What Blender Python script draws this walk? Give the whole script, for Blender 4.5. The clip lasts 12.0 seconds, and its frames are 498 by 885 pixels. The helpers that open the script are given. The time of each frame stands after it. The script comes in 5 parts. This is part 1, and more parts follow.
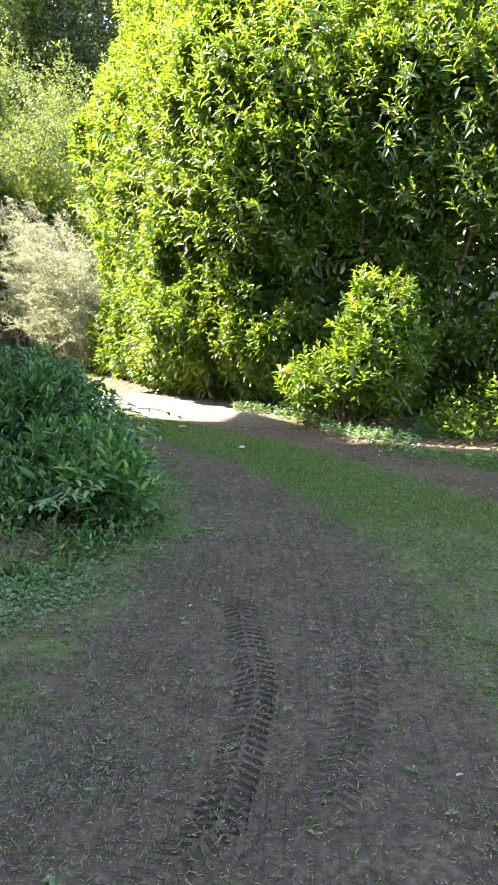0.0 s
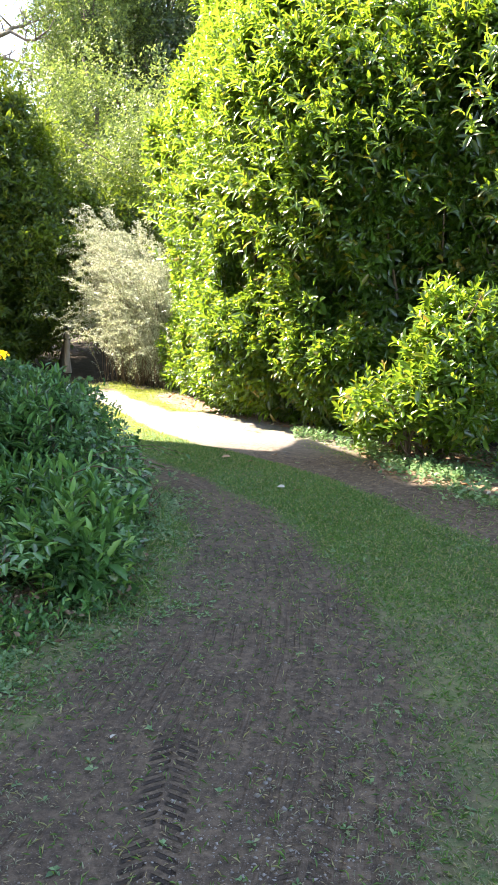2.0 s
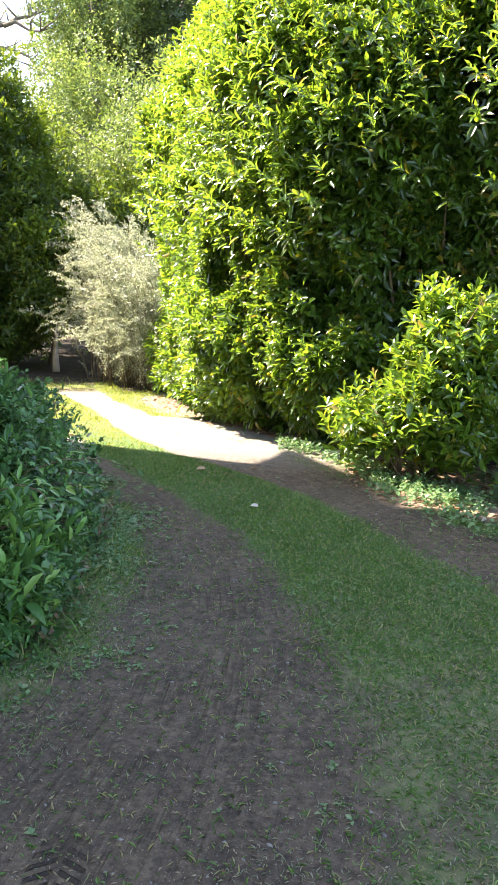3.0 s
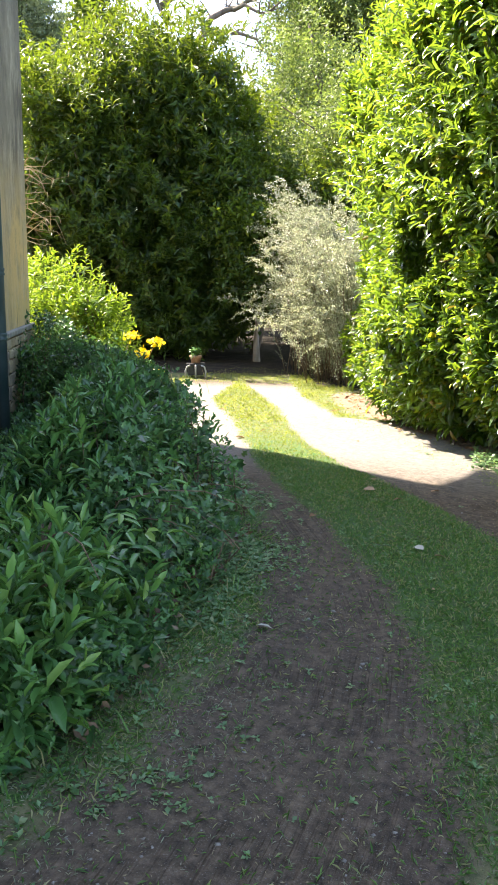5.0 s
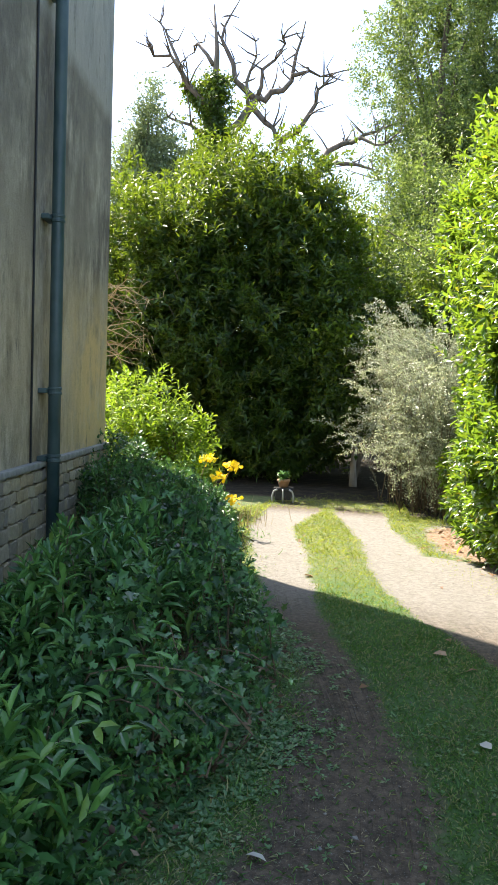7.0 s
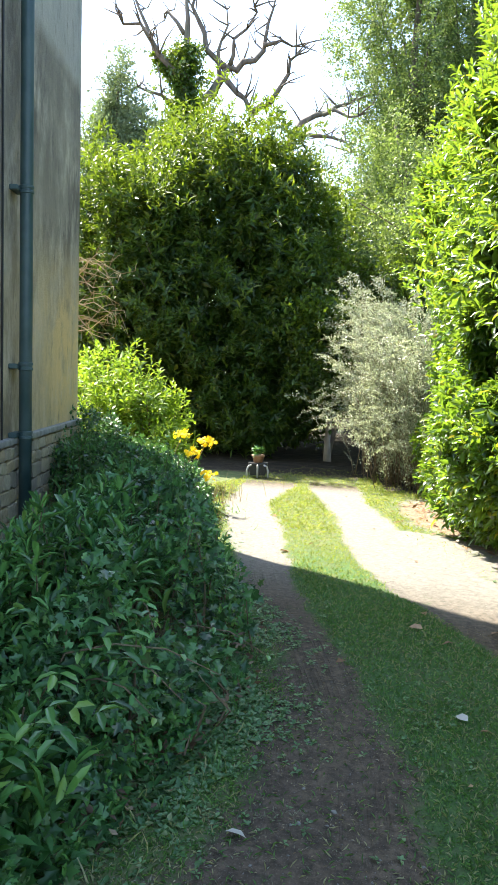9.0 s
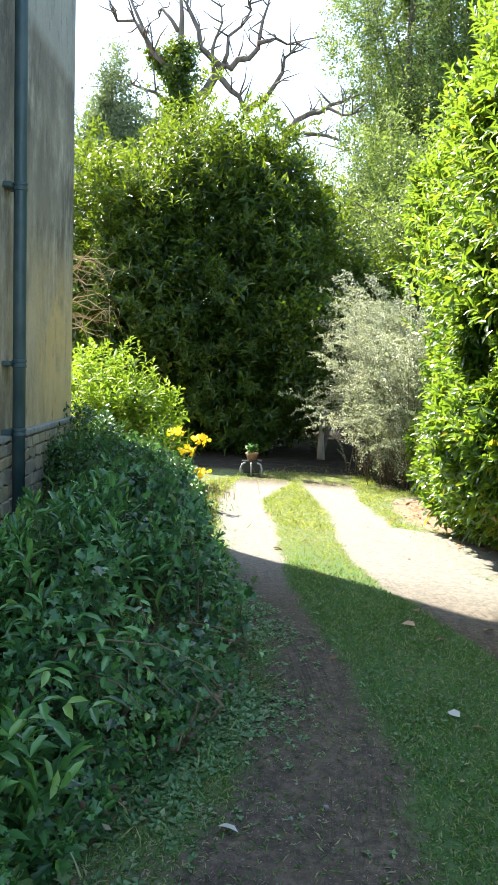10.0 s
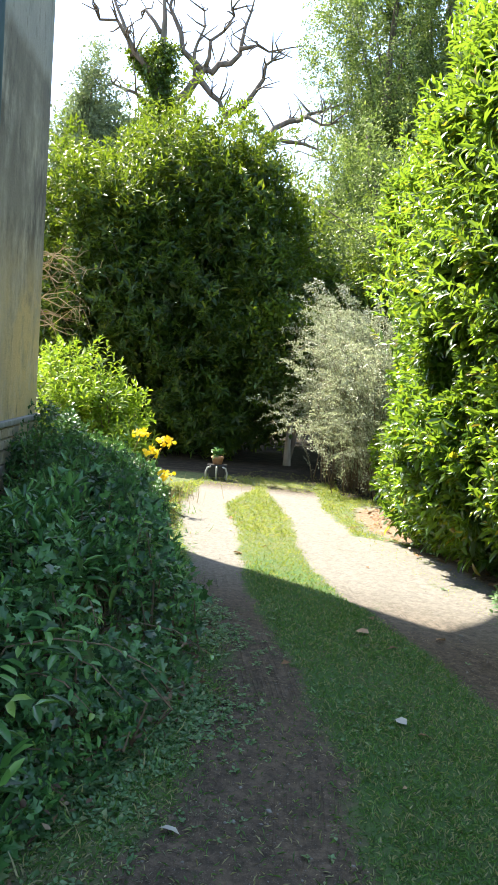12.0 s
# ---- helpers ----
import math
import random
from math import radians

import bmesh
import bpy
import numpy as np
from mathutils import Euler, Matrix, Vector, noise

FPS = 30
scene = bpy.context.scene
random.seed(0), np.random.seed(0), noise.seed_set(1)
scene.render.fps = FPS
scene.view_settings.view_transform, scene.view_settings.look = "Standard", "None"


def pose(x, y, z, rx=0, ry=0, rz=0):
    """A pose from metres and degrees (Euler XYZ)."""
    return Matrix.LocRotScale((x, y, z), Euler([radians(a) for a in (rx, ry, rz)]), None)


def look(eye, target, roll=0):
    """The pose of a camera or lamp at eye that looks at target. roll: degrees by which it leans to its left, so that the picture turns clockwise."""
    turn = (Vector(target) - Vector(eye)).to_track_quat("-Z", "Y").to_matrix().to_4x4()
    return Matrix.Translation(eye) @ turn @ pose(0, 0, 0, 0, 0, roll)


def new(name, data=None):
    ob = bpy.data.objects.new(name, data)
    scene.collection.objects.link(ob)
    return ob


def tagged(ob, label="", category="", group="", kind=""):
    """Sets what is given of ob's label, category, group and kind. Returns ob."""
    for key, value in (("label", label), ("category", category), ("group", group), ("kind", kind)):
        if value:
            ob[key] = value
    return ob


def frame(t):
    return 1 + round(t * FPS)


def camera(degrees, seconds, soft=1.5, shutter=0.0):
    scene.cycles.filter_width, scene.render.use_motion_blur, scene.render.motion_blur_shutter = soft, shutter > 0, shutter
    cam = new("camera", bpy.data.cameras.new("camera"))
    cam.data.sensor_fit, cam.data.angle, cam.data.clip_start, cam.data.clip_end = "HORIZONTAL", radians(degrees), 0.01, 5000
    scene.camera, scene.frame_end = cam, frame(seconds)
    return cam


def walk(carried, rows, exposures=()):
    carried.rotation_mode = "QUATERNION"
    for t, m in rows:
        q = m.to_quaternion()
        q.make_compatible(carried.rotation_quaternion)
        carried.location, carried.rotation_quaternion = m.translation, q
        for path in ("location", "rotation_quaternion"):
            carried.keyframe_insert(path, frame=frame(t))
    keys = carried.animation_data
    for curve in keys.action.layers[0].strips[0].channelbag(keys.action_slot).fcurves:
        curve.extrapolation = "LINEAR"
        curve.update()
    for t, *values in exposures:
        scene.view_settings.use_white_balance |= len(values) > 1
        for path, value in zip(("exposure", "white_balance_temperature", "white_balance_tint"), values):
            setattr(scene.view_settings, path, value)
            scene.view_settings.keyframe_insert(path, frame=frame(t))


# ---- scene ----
cam = camera(33.5, 12.0)
PATH = [
    (0, (0.006, 0.186, 1.443), (0.003, 2.151, 1.072), -0.4),
    (0.5, (0.157, 0.402, 1.479), (0.031, 2.364, 1.111), -0.8),
    (1, (0.273, 0.71, 1.49), (0.141, 2.674, 1.134), -0.8),
    (1.5, (0.41, 0.99, 1.474), (0.257, 2.952, 1.118), -0.5),
    (2, (0.571, 1.3, 1.478), (0.292, 3.249, 1.127), -0.4),
    (2.5, (0.639, 1.637, 1.455), (0.351, 3.585, 1.106), 0.1),
    (3, (0.718, 1.955, 1.447), (0.426, 3.903, 1.102), 1.1),
    (3.5, (0.809, 2.268, 1.46), (0.308, 4.169, 1.093), 0.9),
    (3.7, (0.803, 2.368, 1.463), (0.249, 4.253, 1.092), 1.0),
    (5.3, (0.888, 3.27, 1.481), (0.064, 5.051, 1.095), 0.7),
    (5.5, (0.872, 3.383, 1.463), (0.054, 5.168, 1.086), 0.8),
    (6, (0.848, 3.648, 1.46), (0.075, 5.456, 1.093), 1.7),
    (6.5, (0.935, 3.865, 1.502), (-0.012, 5.602, 1.214), 1.8),
    (6.7, (0.951, 3.905, 1.536), (-0.093, 5.601, 1.356), 1.6),
    (8.3, (0.89, 3.932, 1.527), (-0.228, 5.59, 1.484), 2.3),
    (8.5, (0.899, 3.928, 1.535), (-0.179, 5.61, 1.45), 2.2),
    (9, (0.912, 3.951, 1.532), (-0.109, 5.662, 1.358), 1.7),
    (9.5, (0.92, 3.943, 1.528), (-0.094, 5.659, 1.35), 1.5),
    (10, (0.92, 3.943, 1.528), (-0.088, 5.661, 1.35), 1.8),
    (10.5, (0.922, 3.941, 1.527), (-0.077, 5.665, 1.352), 2.4),
    (11, (0.919, 3.944, 1.529), (-0.072, 5.672, 1.354), 3.1),
    (11.5, (0.924, 3.939, 1.526), (-0.061, 5.671, 1.355), 3.8),
    (12, (0.97, 3.954, 1.529), (0.025, 5.709, 1.366), 4.0),
]
walk(cam, [(t, look(eye, target, roll)) for t, eye, target, roll in PATH], [(0.0, 2.6, 7100, 20), (3.5, 2.45, 7000, 20), (5.5, 2.12, 6980, 19), (6.5, 1.93, 6900, 17), (8.3, 1.05, 6350, 3), (8.6, 1.5, 6350, 3), (9.0, 2.02, 6500, 9), (11.0, 2.0, 6550, 9), (12.0, 1.85, 6600, 10)])

# ---- light ----
SUN_EL, SUN_DIR = radians(51.9), Vector((-0.952, 0.307, 0)).normalized()
world = bpy.data.worlds.new("sky")
scene.world = world
world.use_nodes = True
wn = world.node_tree.nodes
sky = wn.new("ShaderNodeTexSky")
sky.sky_type, sky.sun_disc = "NISHITA", False
sky.sun_elevation, sky.sun_rotation = SUN_EL, math.atan2(SUN_DIR.x, SUN_DIR.y)
sky.air_density, sky.dust_density, sky.ozone_density = 1.0, 0.9, 1.0
wn["Background"].inputs["Strength"].default_value = 0.15
world.node_tree.links.new(sky.outputs[0], wn["Background"].inputs[0])
sun = new("sun", bpy.data.lights.new("sun", "SUN"))
sun.data.energy, sun.data.angle, sun.data.color = 4.6, radians(0.53), (1.0, 0.93, 0.80)
to_sun = SUN_DIR * math.cos(SUN_EL) + Vector((0, 0, math.sin(SUN_EL)))
sun.matrix_world = look(to_sun * 50, (0, 0, 0))


# ---- materials ----
class Mat:
    """A node material with short ways to add nodes."""

    def __init__(self, name):
        self.m = bpy.data.materials.new(name)
        self.m.use_nodes = True
        self.t = self.m.node_tree
        self.b = self.t.nodes["Principled BSDF"]
        self.o = self.t.nodes["Material Output"]
        self.geo = None

    def n(self, kind, **sets):
        node = self.t.nodes.new("ShaderNode" + kind)
        for k, v in sets.items():
            if k in ("operation", "blend_type", "data_type", "attribute_name", "wave_type", "bands_direction", "feature"):
                setattr(node, k, v)
        return node

    def link(self, a, b):
        self.t.links.new(a, b)

    def put(self, sock, v):
        if isinstance(v, (int, float, tuple)):
            sock.default_value = (*v, 1) if isinstance(v, tuple) and len(v) == 3 and sock.type == "RGBA" else v
        else:
            self.link(v, sock)

    def pos(self):
        if not self.geo:
            self.geo = self.n("NewGeometry")
        return self.geo.outputs["Position"]

    def island(self):
        self.pos()
        return self.geo.outputs["Random Per Island"]

    def noise(self, scale, detail=3, vec=None, out="Fac", rough=0.55):
        node = self.n("TexNoise")
        node.inputs["Scale"].default_value = scale
        node.inputs["Detail"].default_value = detail
        node.inputs["Roughness"].default_value = rough
        self.link(vec or self.pos(), node.inputs["Vector"])
        return node.outputs[out]

    def scaled(self, x, y, z):
        node = self.n("VectorMath", operation="MULTIPLY")
        self.link(self.pos(), node.inputs[0])
        node.inputs[1].default_value = (x, y, z)
        return node.outputs[0]

    def math(self, op, a, b=0.0, c=0.0):
        node = self.n("Math", operation=op)
        self.put(node.inputs[0], a)
        self.put(node.inputs[1], b)
        self.put(node.inputs[2], c)
        return node.outputs[0]

    def step(self, v, a, b, lo=0.0, hi=1.0):
        node = self.n("MapRange")
        self.put(node.inputs[0], v)
        for i, x in enumerate((a, b, lo, hi)):
            node.inputs[i + 1].default_value = x
        return node.outputs[0]

    def mix(self, fac, a, b, blend="MIX"):
        node = self.n("Mix", data_type="RGBA", blend_type=blend)
        self.put(node.inputs[0], fac)
        self.put(node.inputs[6], a)
        self.put(node.inputs[7], b)
        return node.outputs[2]

    def ramp(self, v, stops):
        node = self.n("ValToRGB")
        self.put(node.inputs[0], v)
        e = node.color_ramp.elements
        while len(e) < len(stops):
            e.new(0.5)
        for el, (p, c) in zip(e, stops):
            el.position, el.color = p, (*c, 1)
        return node.outputs[0]

    def attr(self, name):
        node = self.n("Attribute", attribute_name=name)
        return node.outputs["Fac"]

    def bump(self, h, dist=0.01, strength=1.0, after=None):
        node = self.n("Bump")
        node.inputs["Distance"].default_value = dist
        node.inputs["Strength"].default_value = strength
        self.link(h, node.inputs["Height"])
        if after:
            self.link(after, node.inputs["Normal"])
        return node.outputs[0]

    def done(self, color, rough=0.7, normal=None, metal=0.0, spec=0.5):
        self.put(self.b.inputs["Base Color"], color)
        self.put(self.b.inputs["Roughness"], rough)
        self.put(self.b.inputs["Metallic"], metal)
        self.put(self.b.inputs["Specular IOR Level"], spec)
        if normal:
            self.link(normal, self.b.inputs["Normal"])
        return self.m


def leaf_material(name, dark, mid, light, odd, gloss=0.35, glow=(0.30, 0.45, 0.03), thin=0.4, odd_at=0.97, spec=0.5):
    """A leaf: three greens and an odd one by leaf, light let through from behind."""
    m = Mat(name)
    r = m.math("FRACT", m.math("ADD", m.island(), m.n("ObjectInfo").outputs["Random"]))
    col = m.ramp(r, [(0.0, dark), (0.45, mid), (odd_at - 0.08, light), (odd_at, odd)])
    patch = m.noise(1.3, 3)
    col = m.mix(m.step(patch, 0.35, 0.65, 0.0, 0.45), col, m.mix(0.5, col, light))
    back = m.mix(0.5, m.mix(1.0, col, (2.0, 2.0, 1.5), "MULTIPLY"), glow)
    m.done(col, m.step(m.noise(9, 2), 0.3, 0.7, gloss - 0.08, gloss + 0.15), spec=spec)
    tr = m.n("BsdfTranslucent")
    m.put(tr.inputs["Color"], back)
    mx = m.n("MixShader")
    mx.inputs[0].default_value = thin
    m.link(m.b.outputs[0], mx.inputs[1])
    m.link(tr.outputs[0], mx.inputs[2])
    m.link(mx.outputs[0], m.o.inputs["Surface"])
    return m.m


LAUREL = leaf_material("laurel leaf", (0.014, 0.036, 0.010), (0.040, 0.098, 0.018), (0.105, 0.215, 0.030), (0.30, 0.19, 0.02), 0.24, (0.52, 0.74, 0.03), 0.38, 0.989, 1.0)
DARKLAUREL = leaf_material("dark evergreen leaf", (0.009, 0.025, 0.009), (0.019, 0.052, 0.018), (0.060, 0.125, 0.022), (0.14, 0.17, 0.03), 0.34, (0.56, 0.74, 0.02), 0.29, 0.97, 0.4)
DARKIVY = leaf_material("ivy leaf", (0.008, 0.026, 0.012), (0.028, 0.092, 0.030), (0.095, 0.230, 0.066), (0.10, 0.14, 0.05), 0.30, (0.16, 0.30, 0.04), 0.16, 0.97, 0.5)
FRESH = leaf_material("fresh young leaf", (0.014, 0.05, 0.018), (0.050, 0.16, 0.045), (0.13, 0.29, 0.07), (0.20, 0.32, 0.07), 0.26, (0.26, 0.48, 0.06), 0.22, 0.97, 0.35)
UNDER = leaf_material("undergrowth leaf", (0.009, 0.032, 0.014), (0.046, 0.150, 0.046), (0.14, 0.31, 0.08), (0.16, 0.25, 0.05), 0.28, (0.18, 0.36, 0.04), 0.16, 0.97, 0.5)
YELLOWBUSH = leaf_material("lit privet leaf", (0.05, 0.11, 0.015), (0.10, 0.20, 0.02), (0.20, 0.32, 0.03), (0.3, 0.34, 0.05), 0.35, (0.48, 0.62, 0.03), 0.4, 0.97)
SILVER = leaf_material("small grey leaf", (0.15, 0.17, 0.09), (0.31, 0.345, 0.23), (0.52, 0.55, 0.45), (0.30, 0.24, 0.14), 0.36, (0.36, 0.42, 0.24), 0.35, 0.97)
BROAD = leaf_material("broadleaf tree leaf", (0.02, 0.048, 0.014), (0.07, 0.125, 0.028), (0.25, 0.33, 0.08), (0.32, 0.35, 0.12), 0.40, (0.32, 0.42, 0.08), 0.33, 0.97)
FARLEAF = leaf_material("wood leaf", (0.012, 0.028, 0.012), (0.03, 0.055, 0.02), (0.06, 0.10, 0.03), (0.08, 0.12, 0.03), 0.5, (0.14, 0.22, 0.03), 0.28, 0.97)
GREYTREE = leaf_material("grey needle", (0.07, 0.10, 0.06), (0.14, 0.19, 0.10), (0.25, 0.31, 0.16), (0.24, 0.27, 0.13), 0.6, (0.3, 0.4, 0.15), 0.25, 0.97)
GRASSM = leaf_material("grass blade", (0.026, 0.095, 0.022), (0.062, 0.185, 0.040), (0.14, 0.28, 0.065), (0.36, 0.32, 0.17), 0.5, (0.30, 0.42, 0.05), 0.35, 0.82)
WEED = leaf_material("weed leaf", (0.045, 0.12, 0.045), (0.10, 0.21, 0.08), (0.19, 0.32, 0.14), (0.25, 0.28, 0.13), 0.38, (0.26, 0.40, 0.08), 0.3, 0.95)
# lit copy of the grass blade: sunlight put into a yellower colour
GRASSLIT = leaf_material("sunlit grass blade", (0.15, 0.21, 0.03), (0.27, 0.35, 0.045), (0.42, 0.46, 0.08), (0.45, 0.40, 0.20), 0.5, (0.42, 0.46, 0.06), 0.35, 0.85)
HAY = leaf_material("pale trodden grass", (0.12, 0.15, 0.08), (0.24, 0.27, 0.16), (0.36, 0.38, 0.25), (0.36, 0.33, 0.24), 0.6, (0.28, 0.30, 0.14), 0.2, 0.9)
STRAW = leaf_material("dry stalk", (0.18, 0.14, 0.08), (0.28, 0.225, 0.13), (0.42, 0.35, 0.22), (0.2, 0.12, 0.06), 0.7, (0.4, 0.3, 0.14), 0.2, 0.9)
DEAD = leaf_material("dead leaf", (0.12, 0.06, 0.03), (0.24, 0.12, 0.055), (0.42, 0.27, 0.15), (0.55, 0.48, 0.36), 0.55, (0.4, 0.2, 0.06), 0.15, 0.88)
OLDLEAF = leaf_material("old brown leaf", (0.04, 0.022, 0.012), (0.09, 0.05, 0.028), (0.18, 0.11, 0.06), (0.24, 0.18, 0.11), 0.6, (0.2, 0.1, 0.04), 0.12, 0.9)
PALELEAF = leaf_material("bleached leaf", (0.42, 0.40, 0.34), (0.46, 0.44, 0.37), (0.52, 0.50, 0.42), (0.5, 0.47, 0.38), 0.5, (0.4, 0.36, 0.25), 0.1, 0.97)
PETAL = leaf_material("yellow petal", (0.80, 0.62, 0.01), (0.88, 0.72, 0.01), (0.9, 0.78, 0.03), (0.8, 0.6, 0.01), 0.5, (0.9, 0.65, 0.02), 0.35, 0.97)


def bark_material(name, a, b, scale=1.0):
    m = Mat(name)
    g = m.noise(14 * scale, 5, m.scaled(1, 1, 0.22))
    s = m.noise(2.2 * scale, 3)
    col = m.mix(m.step(g, 0.3, 0.7), a, b)
    col = m.mix(m.step(s, 0.5, 0.72, 0, 0.5), col, (0.10, 0.13, 0.06))
    return m.done(col, 0.85, m.bump(g, 0.02))


BARK = bark_material("bark", (0.07, 0.05, 0.035), (0.19, 0.15, 0.11))
DEADWOOD = bark_material("dead wood", (0.10, 0.075, 0.06), (0.24, 0.19, 0.15), 0.6)
TWIG = bark_material("twig", (0.10, 0.065, 0.04), (0.22, 0.15, 0.09), 3)
PALEBARK = bark_material("pale bark", (0.26, 0.23, 0.19), (0.48, 0.44, 0.38), 1)


def ground_material():
    m = Mat("trodden earth and grass")
    cover, lit, tread, across, along, dark = (m.attr(a) for a in ("cover", "litter", "tread", "across", "along", "in_shade"))
    big, fine, grit = m.noise(1.1, 5), m.noise(28, 6, rough=0.7), m.noise(160, 4, rough=0.7)
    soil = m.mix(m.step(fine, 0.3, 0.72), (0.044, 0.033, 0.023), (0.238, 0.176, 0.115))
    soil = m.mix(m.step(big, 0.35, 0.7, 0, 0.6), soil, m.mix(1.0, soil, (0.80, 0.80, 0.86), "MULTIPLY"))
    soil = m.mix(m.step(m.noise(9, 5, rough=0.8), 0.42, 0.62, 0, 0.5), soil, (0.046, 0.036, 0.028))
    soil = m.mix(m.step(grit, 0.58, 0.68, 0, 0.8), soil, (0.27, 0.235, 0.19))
    # paler copy of the soil paints the sunlit stretch of the drive
    sunlit_soil = m.mix(m.step(fine, 0.35, 0.7), (0.19, 0.178, 0.155), (0.315, 0.297, 0.265))
    soil = m.mix(dark, sunlit_soil, soil)
    v = m.n("TexVoronoi")
    v.inputs["Scale"].default_value = 95
    m.link(m.pos(), v.inputs["Vector"])
    peb = m.step(v.outputs["Distance"], 0.16, 0.26, 1, 0)
    keep = m.math("GREATER_THAN", m.noise(40, 2), 0.56)
    peb = m.math("MULTIPLY", peb, keep)
    soil = m.mix(m.math("MULTIPLY", peb, 0.6), soil, (0.27, 0.25, 0.22))
    turf = m.mix(m.step(m.noise(45, 5, rough=0.7), 0.3, 0.7), (0.030, 0.085, 0.024), (0.090, 0.185, 0.050))
    turf = m.mix(m.step(m.noise(6, 4), 0.45, 0.7, 0, 0.55), turf, (0.12, 0.115, 0.06))
    edge = m.math("ADD", cover, m.math("MULTIPLY", m.math("ADD", m.math("SUBTRACT", m.noise(9, 6, rough=0.8), 0.5), m.math("SUBTRACT", m.noise(2.6, 4), 0.5)), 1.5))
    # trodden turf near by; farther on the same colour paints sunlit grass
    turf = m.mix(m.math("MULTIPLY", m.attr("worn"), m.step(m.noise(13, 5, rough=0.8), 0.35, 0.6)), turf, (0.21, 0.20, 0.095))
    col = m.mix(m.step(edge, 0.30, 0.75), soil, turf)
    lcol = m.mix(m.step(m.noise(38, 5, rough=0.8), 0.35, 0.65), (0.14, 0.085, 0.05), (0.42, 0.31, 0.22))
    ledge = m.math("ADD", lit, m.math("MULTIPLY", m.math("SUBTRACT", m.noise(7, 5), 0.5), 0.9))
    col = m.mix(m.step(ledge, 0.4, 0.65), col, lcol)
    # deep shade of the wood and hedge, painted into the earth colour
    col = m.mix(m.math("MULTIPLY", m.attr("deep_shade"), m.step(m.noise(5, 5), 0.3, 0.55, 0.55, 0.95)), col, m.mix(m.step(fine, 0.35, 0.7), (0.012, 0.010, 0.007), (0.036, 0.030, 0.019)))
    # tread marks of a tyre: two rows of slanting lugs
    a = m.math("ABSOLUTE", across)
    ph = m.math("MULTIPLY", m.math("ADD", along, m.math("MULTIPLY", a, 0.6)), 2 * math.pi / 0.046)
    lug = m.step(m.math("SINE", ph), -0.1, 0.55)
    lug = m.math("MULTIPLY", lug, m.step(a, 0.006, 0.016))
    lug = m.math("MULTIPLY", lug, m.step(a, 0.066, 0.08, 1, 0))
    worn = m.math("MULTIPLY", tread, m.step(m.noise(7, 4), 0.28, 0.5))
    lug = m.math("MULTIPLY", lug, worn)
    col = m.mix(m.math("MULTIPLY", lug, 0.85), col, (0.036, 0.028, 0.023))
    # fine lines that wheels drew along the track
    cv = m.n("CombineXYZ")
    m.link(m.math("MULTIPLY", m.attr("track_across"), 34.0), cv.inputs[0])
    m.link(m.math("MULTIPLY", m.attr("track_along"), 1.1), cv.inputs[1])
    rut = m.math("MULTIPLY", m.step(m.noise(1.0, 3, cv.outputs[0]), 0.46, 0.60), m.math("MULTIPLY", m.math("MULTIPLY", m.attr("bare"), dark), m.step(m.noise(1.6, 3), 0.4, 0.6)))
    col = m.mix(m.math("MULTIPLY", rut, 0.42), col, m.mix(1.0, col, (0.5, 0.48, 0.46), "MULTIPLY"))
    nrm = m.bump(m.math("SUBTRACT", m.math("ADD", m.math("MULTIPLY", fine, 0.7), m.math("ADD", m.math("MULTIPLY", grit, 0.25), m.math("MULTIPLY", peb, 0.35))), m.math("MULTIPLY", rut, 0.5)), 0.022, 0.9)
    nrm = m.bump(m.math("SUBTRACT", 1.0, lug), 0.02, 1.0, nrm)
    return m.done(col, 0.92, nrm, spec=0.25)


